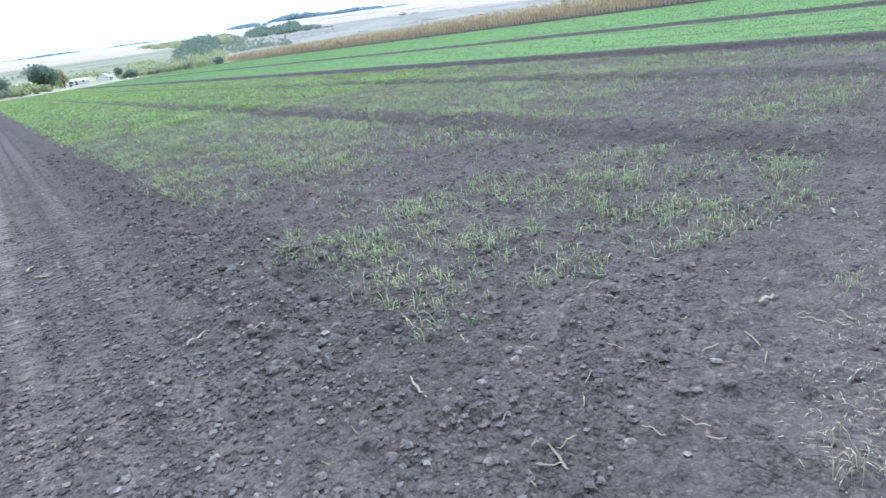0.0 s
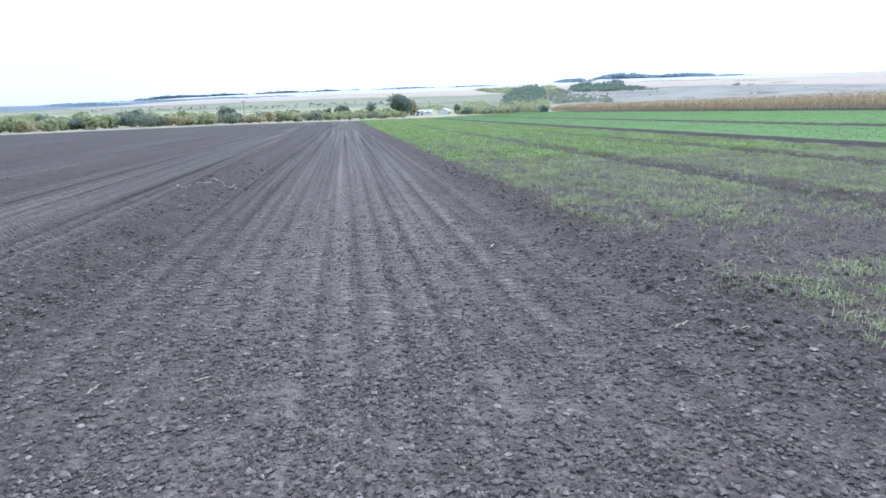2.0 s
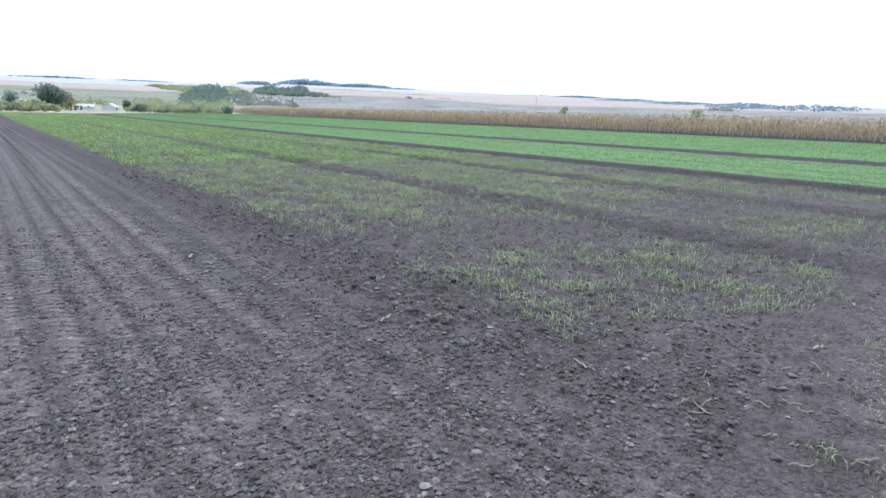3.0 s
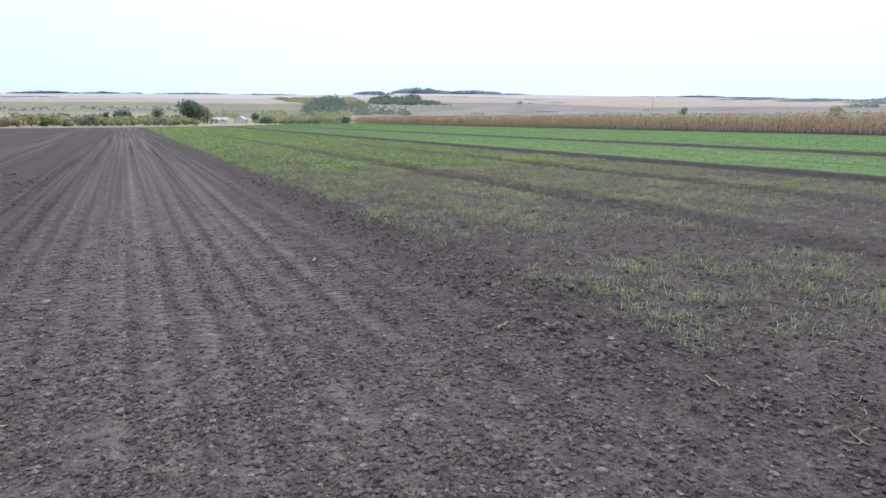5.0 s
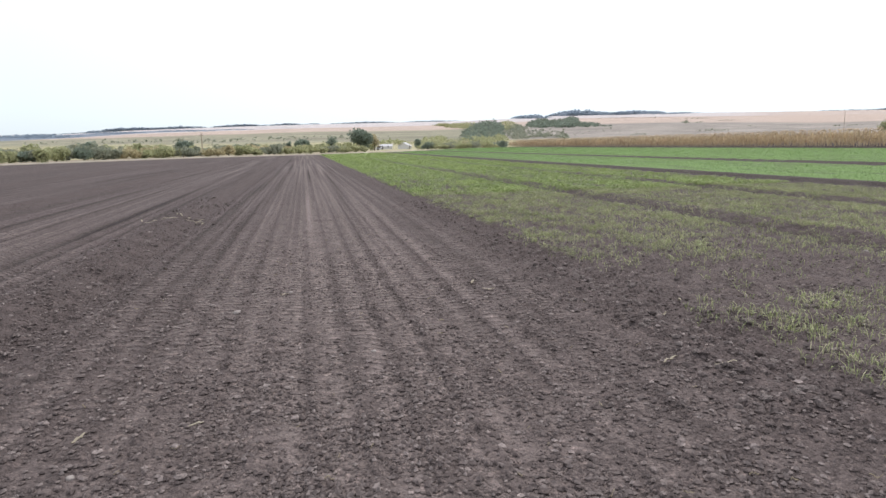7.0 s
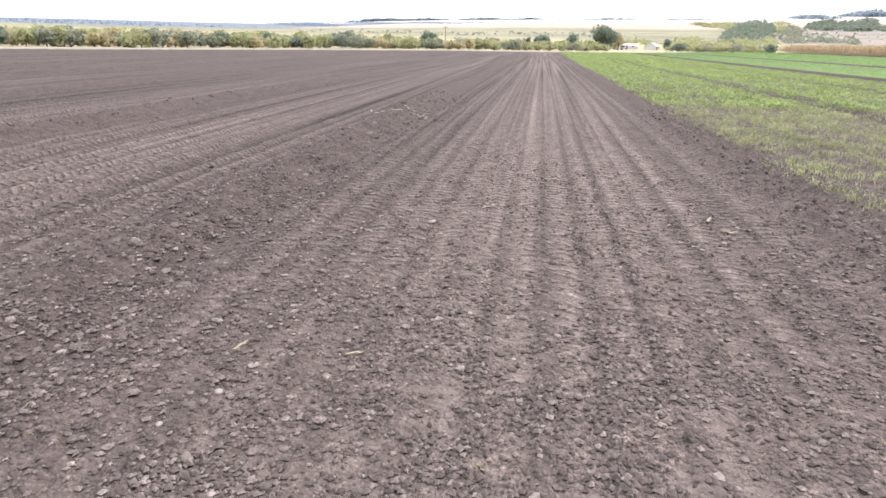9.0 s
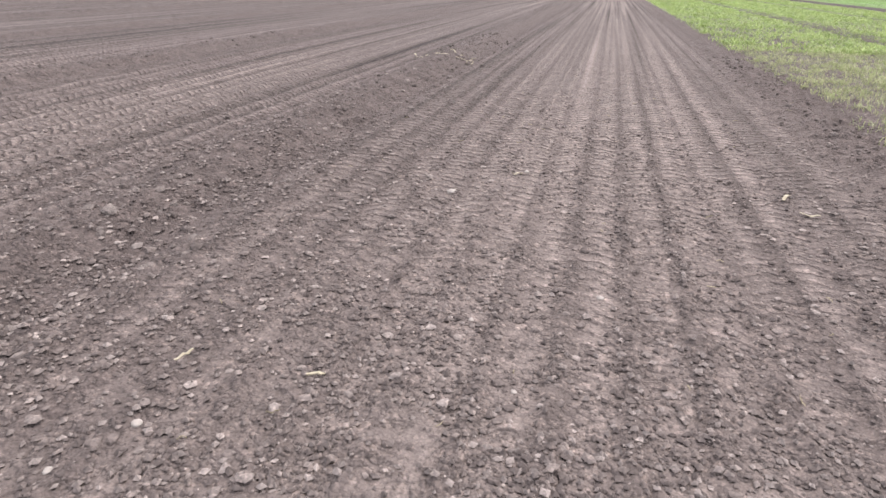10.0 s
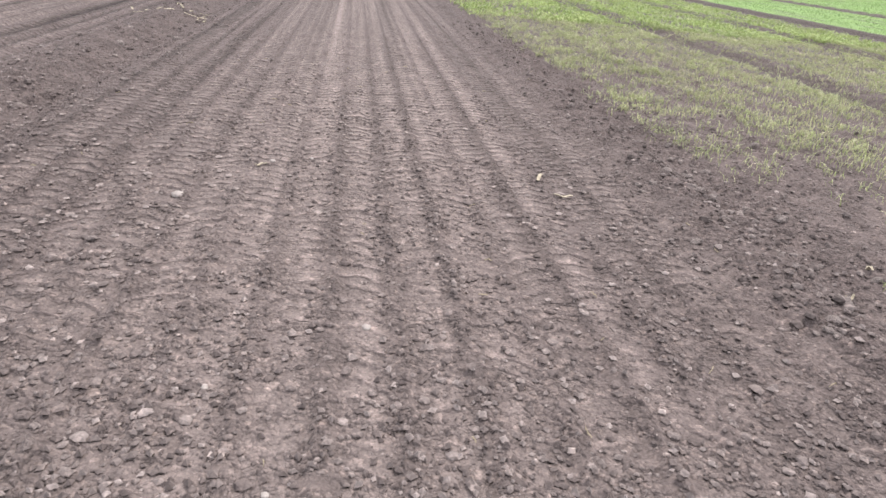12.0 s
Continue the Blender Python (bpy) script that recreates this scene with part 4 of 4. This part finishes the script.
wood("gully_scrub", "olive scrub along the valley side",
     [(8.0, 0.15, 2.2, 0.12, 60, 0.35), (12.6, 1.68, 0.9, 0.06, 60, 0.22), (13.7, 1.58, 1.0, 0.14, 100, 0.26), (14.9, 1.52, 0.9, 0.22, 90, 0.3), (12.0, 0.15, 2.2, 0.30, 90, 0.4), (15.6, 0.2, 1.8, 0.25, 80, 0.4), (17.6, 0.3, 0.9, 0.25, 40, 0.4), (18.4, 1.5, 1.0, 0.35, 60, 0.3)], LEAF_OLIVE, 202)
wood("slope_scrub", "grey-green scrub thinning out over the fallow slope",
     [(15.8, 0.5, 2.2, 0.45, 90, 0.32), (19.4, 1.0, 1.6, 0.5, 120, 0.26), (22.3, 0.8, 1.8, 0.35, 70, 0.22), (-12, 0.55, 10, 0.12, 70, 0.22), (1, 0.7, 8, 0.15, 60, 0.2), (19.6, 0.55, 1.0, 0.25, 70, 0.3), (21.5, 0.60, 1.1, 0.20, 60, 0.28), (23.4, 0.45, 0.6, 0.15, 30, 0.28), (19.0, 1.1, 1.0, 0.3, 60, 0.25), (26, 0.9, 4.0, 0.35, 30, 0.10), (30.0, 0.58, 0.9, 0.04, 22, 0.12), (35.8, 0.78, 1.6, 0.06, 44, 0.12), (33.6, 1.5, 0.4, 0.05, 14, 0.16), (34.7, 1.5, 0.35, 0.03, 10, 0.12), (40, 0.95, 4.0, 0.2, 26, 0.08)], LEAF_GREY, 208)
wood("hillside_wood", "green wood on the far side of the valley",
     [(21.4, 1.58, 1.3, 0.26, 190, 0.36), (23.5, 1.55, 1.7, 0.26, 240, 0.36), (25.6, 1.45, 1.0, 0.16, 80, 0.28), (26.9, 1.36, 0.8, 0.05, 28, 0.14), (24.1, 1.95, 0.7, 0.06, 40, 0.28)], LEAF_DARK, 203)
wood("hilltop_wood", "dark haze-blue wood along the crest of the far hill",
     [(20.5, 2.2, 1.8, 0.03, 170, 0.28), (24.8, 2.36, 2.7, 0.03, 340, 0.38), (29.2, 2.33, 3.0, 0.03, 280, 0.28), (32.6, 2.27, 2.2, 0.02, 110, 0.14)], LEAF_HAZED, 204)
wood("horizon_wood", "thin line of haze-blue woods along the skyline",
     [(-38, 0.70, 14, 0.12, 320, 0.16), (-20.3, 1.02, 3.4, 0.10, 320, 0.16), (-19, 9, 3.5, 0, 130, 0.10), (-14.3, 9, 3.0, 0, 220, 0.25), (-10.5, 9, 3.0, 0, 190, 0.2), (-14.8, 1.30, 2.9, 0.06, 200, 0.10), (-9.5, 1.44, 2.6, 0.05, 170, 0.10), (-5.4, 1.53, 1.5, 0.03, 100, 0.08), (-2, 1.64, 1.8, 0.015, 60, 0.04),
      (-5.3, 9, 2.4, 0, 150, 0.2), (-1.6, 9, 2.0, 0, 120, 0.16), (1.0, 9, 0.8, 0, 24, 0.12), (5.4, 9, 3.2, 0, 160, 0.15), (11.5, 9, 3.0, 0, 140, 0.12)], LEAF_HAZED, 205)
wood("skyline_wood", "haze-blue woods along the distant skyline past the sunflowers",
     [(45.5, 9, 2.6, 0, 130, 0.08), (48.8, 9, 2.2, 0, 170, 0.16), (52.8, 9, 3.0, 0, 170, 0.10), (52.5, 1.82, 3.0, 0.06, 240, 0.12), (57, 1.68, 3.0, 0.10, 300, 0.14), (62, 1.52, 3.0, 0.20, 380, 0.18), (67, 1.45, 4.0, 0.2, 260, 0.2)], LEAF_HAZED, 206)
wood("hedge", "scattered hedge bushes across the fallow slope",
     [(27.8, 2.03, 2.0, 0.015, 40, 0.09), (31.0, 1.98, 1.5, 0.02, 30, 0.08), (34.0, 1.82, 1.6, 0.04, 40, 0.08), (36.8, 1.58, 1.0, 0.06, 30, 0.08), (44.5, 0.92, 0.5, 0.02, 12, 0.1), (45.7, 0.94, 0.6, 0.02, 14, 0.1), (60.2, 1.2, 1.6, 0.10, 60, 0.2), (56, 1.0, 4.0, 0.06, 24, 0.1)], LEAF_GREY, 207)


# ---- farm buildings ----
def barn(az, r_, wide, deep, wall, ridge, turn, label):
    x, y = CX + r_ * math.sin(radians(az)), CY + r_ * math.cos(radians(az))
    z = float(land(np.array([x]), np.array([y]))[0])
    root = new("barn")
    root.matrix_basis = pose(x, y, z - 0.1, 0, 0, turn)
    bm = bmesh.new()
    w, d = wide / 2, deep / 2
    ring = [(-w, -d), (w, -d), (w, d), (-w, d)]
    lo = [bm.verts.new((a, b, 0)) for a, b in ring]
    hi = [bm.verts.new((a, b, wall)) for a, b in ring]
    g = [bm.verts.new((-w, 0, ridge)), bm.verts.new((w, 0, ridge))]
    for k in range(4):
        bm.faces.new((lo[k], lo[(k + 1) % 4], hi[(k + 1) % 4], hi[k]))
    bm.faces.new((hi[3], hi[0], g[0]))
    bm.faces.new((hi[1], hi[2], g[1]))
    part("wall", bm, PLASTER, root, "whitewashed wall")
    bm = bmesh.new()
    slope = math.hypot(d + 0.4, ridge - wall)
    for sgn in (-1, 1):
        tilt = math.degrees(math.atan2(ridge - wall, d)) * sgn
        m = pose(0, sgn * (d / 2 + 0.15), (wall + ridge) / 2 + 0.04, -tilt, 0, 0)
        bmesh.ops.create_cube(bm, size=1, matrix=m @ Matrix.Diagonal((wide + 0.7, slope, 0.10, 1)))
    part("roof", bm, ROOF, root, "pale sheet roof")
    for px, pw, ph, nm, pz in ((-wide * 0.22, 1.1, 2.0, "door", 1.0), (wide * 0.2, 0.9, 0.8, "window", 1.5)):
        bm = bmesh.new()
        bmesh.ops.create_cube(bm, size=1, matrix=pose(px, -d - 0.02, pz) @ Matrix.Diagonal((pw, 0.12, ph, 1)))
        part(nm, bm, DARK, root)
    return tagged(root, label, "barn")


barn(7.30, 330, 7.2, 5.5, 1.5, 2.65, -4, "low white barn with a pale roof among trees")
barn(9.10, 325, 5.0, 5.6, 1.6, 3.3, 62, "white gabled shed beside the low barn")
barn(6.70, 300, 2.2, 2.0, 0.9, 1.4, 10, "small pale outhouse in front of the barn")


# ---- poles ----
def utility_pole(az, r_, top, label):
    x, y = CX + r_ * math.sin(radians(az)), CY + r_ * math.cos(radians(az))
    z = float(land(np.array([x]), np.array([y]))[0])
    h = EYE + r_ * math.tan(radians(top)) - z
    root = new("utility_pole")
    root.location = (x, y, z - 0.2)
    bm = bmesh.new()
    bmesh.ops.create_cone(bm, cap_ends=True, segments=10, radius1=0.16, radius2=0.10, depth=h + 0.2, matrix=pose(0, 0, h / 2))
    part("shaft", bm, POLE, root)
    bm = bmesh.new()
    bmesh.ops.create_cube(bm, size=1, matrix=pose(0, 0, h - 0.35) @ Matrix.Diagonal((1.3, 0.10, 0.12, 1)))
    part("crossarm", bm, POLE, root)
    for q in (-0.55, 0.55):
        bm = bmesh.new()
        bmesh.ops.create_cone(bm, cap_ends=True, segments=8, radius1=0.05, radius2=0.04, depth=0.16, matrix=pose(q, 0, h - 0.21))
        part("insulator", bm, PLASTER, root, "pale insulator")
    return tagged(root, label, "pole", "line of poles")


utility_pole(-8.45, 165, 1.30, "weathered wooden utility pole by the field track")
utility_pole(45.05, 400, 2.05, "thin utility pole on the slope past the sunflowers")
utility_pole(19.4, 330, 0.95, "thin utility pole in the valley scrub")


# ---- bits lying on the soil ----
def ribbon(points, widths, thick=0.003):
    """A thin curled strip with thickness along points."""
    bm = bmesh.new()
    rows = []
    for k, (p, w) in enumerate(zip(points, widths)):
        p = Vector(p)
        q = Vector(points[min(k + 1, len(points) - 1)]) - Vector(points[max(k - 1, 0)])
        s = Vector((-q.y, q.x, 0.0))
        s = s.normalized() * w / 2 if s.length > 1e-6 else Vector((w / 2, 0, 0))
        up = Vector((0, 0, thick))
        rows.append([bm.verts.new(p - s), bm.verts.new(p + s), bm.verts.new(p + s + up), bm.verts.new(p - s + up * 1.6)])
    for a, b in zip(rows, rows[1:]):
        for k in range(4):
            bm.faces.new((a[k], a[(k + 1) % 4], b[(k + 1) % 4], b[k]))
    bm.faces.new(rows[0][::-1])
    bm.faces.new(rows[-1])
    return bm


def lying(name, label, category, x, y, length, turn, wide, seed, mat, curl=0.25, group=""):
    """A dry stalk or leaf lying on the soil."""
    r = random.Random(seed)
    pts, wd = [], []
    a = radians(turn)
    px, py = x - math.cos(a) * length / 2, y - math.sin(a) * length / 2
    n = 7
    for k in range(n):
        t = k / (n - 1)
        pts.append((px, py, 0.006 + wide * 0.25 + 0.012 * r.random()))
        wd.append(wide * (0.35 + 0.65 * math.sin(math.pi * (0.12 + 0.8 * t))))
        a += r.uniform(-1, 1) * curl
        px, py = px + math.cos(a) * length / (n - 1), py + math.sin(a) * length / (n - 1)
    on = height([p[0] for p in pts], [p[1] for p in pts])
    bm = ribbon([(p[0] - x, p[1] - y, p[2] + float(q)) for p, q in zip(pts, on)], wd)
    me = bpy.data.meshes.new(name)
    bm.to_mesh(me)
    bm.free()
    me.materials.append(mat)
    ob = new(name, me)
    ob.location = (x, y, 0)
    return tagged(ob, label, category, group)


lying("dry_leaf", "pale curled dry maize leaf on bare soil", "leaf", 0.54, 4.12, 0.17, 20, 0.018, 1, HUSK, 0.5)
lying("dry_leaf", "tan dry maize leaf lying on the rolled strip", "leaf", -0.11, 6.95, 0.20, 60, 0.028, 2, HUSK, 0.4)
lying("dry_leaf", "tan dry maize leaf lying on the rolled strip", "leaf", -0.05, 6.6, 0.14, 5, 0.028, 3, HUSK, 0.5)
lying("dry_stalk", "bent whitish dry stalk on the soil", "stalk", 1.06, 2.71, 0.22, 100, 0.010, 4, HUSK, 0.3)
lying("dry_stalk", "short pale dry stalk on the soil", "stalk", 0.82, 3.92, 0.14, 110, 0.011, 5, HUSK, 0.4)
lying("dry_stalk", "forked pale dry stalk near the field's edge", "stalk", 1.20, 1.92, 0.18, 50, 0.010, 6, STRAW, 0.3)
for k, (lx, ly, ln) in enumerate([(-2.56, 3.91, 0.08), (-2.16, 6.98, 0.11), (-3.16, 3.9, 0.09), (1.52, 5.57, 0.08), (2.75, 2.01, 0.1), (4.21, 2.36, 0.13), (1.18, 5.26, 0.08)]):
    lying("dry_leaf", "bleached scrap of dry leaf on the soil", "leaf", lx, ly, ln, 35 * k, 0.020, 500 + k, HUSK, 0.5)
r = random.Random(9)
for k in range(16):
    lying("dry_leaf", "bleached maize husk in a small heap on the furrow", "leaf", -4.55 + r.gauss(0, 0.35), 14.6 + r.gauss(0, 0.45), r.uniform(0.10, 0.24), r.uniform(0, 180), r.uniform(0.025, 0.045), 20 + k, HUSK, 0.5, "husks on the furrow")
for k in range(60):
    lying("dry_straw", "single pale straw on the bare soil", "straw", r.uniform(-3.8, 1.2), 2.5 + 9 * r.random() ** 1.5, r.uniform(0.03, 0.07), r.uniform(0, 180), 0.004, 40 + k, STRAW, 0.15, "straws on the soil")
for k in range(110):
    lying("dry_straw", "pale straw by the stubbly edge of the field", "straw", 1.0 + 3.6 * r.random(), 0.75 + 2.3 * r.random() ** 1.8, r.uniform(0.03, 0.12), r.uniform(0, 180), 0.0045, 140 + k, HUSK, 0.06, "straws along the field edge")


def straw_litter():
    """Fine bits of chaff too many to count, thickest at the field's edge."""
    rng = np.random.default_rng(90)
    n = 9000
    x, y = rng.uniform(0.9, 5.0, n), 0.6 + 2.0 * rng.random(n) ** 1.3
    keep = rng.random(n) < smooth(0.34, 0.56, fbm(x / 0.4, y / 0.3, 91, 3) + 0.10 * smooth(1.6, 3.0, x)) * (1 - smooth(0.75, 1.45, y - 0.28 * (x - 1.0)))
    x, y = x[keep], y[keep]
    v, f = blades(x, y, height(x, y) + 0.006, np.full(len(x), 0.009), np.full(len(x), 0.0045), 92, 5.0)
    return tagged(new("straw_litter", mesh_from("straw_litter", v, f, HUSK)), "pale straw litter and chaff strewn at the field's edge", "straw", kind="stuff")


straw_litter()


def stone(x, y, size, seed, label):
    rng = np.random.default_rng(seed)
    bm = bmesh.new()
    bmesh.ops.create_icosphere(bm, subdivisions=2, radius=size / 2)
    for v in bm.verts:
        v.co *= 0.85 + 0.3 * noise.noise(v.co * 1.6 / size + Vector((seed, 0, 0)))
        v.co.z *= 0.6
    for f in bm.faces:
        f.smooth = True
    me = bpy.data.meshes.new("stone")
    bm.to_mesh(me)
    bm.free()
    me.materials.append(PEBBLE)
    ob = new("stone", me)
    ob.location = (x, y, height_at(x, y) + size * 0.12)
    return tagged(ob, label, "stone", "pale stones on the soil")


PEBBLE = mottled("pale_stone", (0.19, 0.17, 0.155), (0.32, 0.29, 0.27), 40, 0.85, 0.002)
for k, (sx, sy, sz, txt) in enumerate([(5.61, 7.39, 0.09, "whitish stone on the bare patch"), (-1.45, 4.95, 0.05, "pale rounded stone on the rolled strip"),
                                       (-2.05, 4.55, 0.035, "small pale stone on the rolled strip"), (-1.77, 4.05, 0.03, "small pale stone on the rolled strip"),
                                       (-2.1, 7.1, 0.05, "pale stone on the rolled strip"), 
                                       (-1.83, 7.2, 0.035, "small pale stone on the rolled strip"), (-3.06, 3.48, 0.045, "pale stone on the rolled strip"), (-3.17, 3.2, 0.04, "small pale stone on the rolled strip"), (-2.58, 6.37, 0.09, "large pale stone on the rolled strip")]):
    stone(sx, sy, sz, k, txt)


def grass_tuft(x, y, tall, count, mat, label, seed, spread=0.07):
    rng = np.random.default_rng(seed)
    px, py = rng.normal(0, spread, count), rng.normal(0, spread, count)
    v, f = blades(px, py, np.zeros(count), tall * rng.uniform(0.4, 1.1, count), np.full(count, 0.0045), seed, 1.1)
    root = new("grass_tuft", mesh_from("grass_tuft", v, f, mat))
    root.location = (x, y, height_at(x, y))
    return tagged(root, label, "grass", kind="stuff")


for k in range(44):
    tx = 1.1 + 2.6 * r.random()
    ty = 0.62 + 0.6 * r.random() ** 1.3 + 0.06 * (tx - 1.1)
    grass_tuft(tx, ty, r.uniform(0.04, 0.10), r.randint(30, 70), STRAW, "tuft of bleached dry grass at the field's edge", 300 + k)
for k, (tx, ty) in enumerate([(3.13, 1.80), (1.22, 1.36), (2.25, 0.85), (1.75, 0.95), (2.6, 1.0)]):
    grass_tuft(tx, ty, 0.07, 28, WHEAT, "small green tuft of grass at the field's edge", 400 + k, 0.05)


# ---- single large clods ----
def clod_mesh(seed):
    bm = bmesh.new()
    bmesh.ops.create_icosphere(bm, subdivisions=2, radius=0.5)
    for v in bm.verts:
        p = v.co * 1.7 + Vector((seed * 3.1, 0, 0))
        v.co *= 0.8 + 0.45 * noise.noise(p) + 0.2 * noise.noise(p * 2.7)
        v.co.z *= 0.62
    me = bpy.data.meshes.new("soil_clod")
    bm.to_mesh(me)
    bm.free()
    me.materials.append(SHADED_CLOD)
    return me


clods = [clod_mesh(k) for k in range(6)]
for k in range(150):
    if k % 3 == 1:
        cx_, cy_ = r.gauss(1.12, 0.26), 3.4 + 5.5 * r.random() ** 1.3
    elif k % 3 == 0:
        cx_, cy_ = r.gauss(-4.35, 0.4), 2.4 + 10 * r.random() ** 1.5
    else:
        cx_, cy_ = 0.5 + 3.2 * r.random() ** 1.4, 1.2 + 8 * r.random()
    if 0.9 < cy_ < 3.2 and -2.6 < cx_ < -0.5:
        continue
    size = 0.045 + (0.05 if k % 3 == 2 else 0.085) * r.random() ** 2
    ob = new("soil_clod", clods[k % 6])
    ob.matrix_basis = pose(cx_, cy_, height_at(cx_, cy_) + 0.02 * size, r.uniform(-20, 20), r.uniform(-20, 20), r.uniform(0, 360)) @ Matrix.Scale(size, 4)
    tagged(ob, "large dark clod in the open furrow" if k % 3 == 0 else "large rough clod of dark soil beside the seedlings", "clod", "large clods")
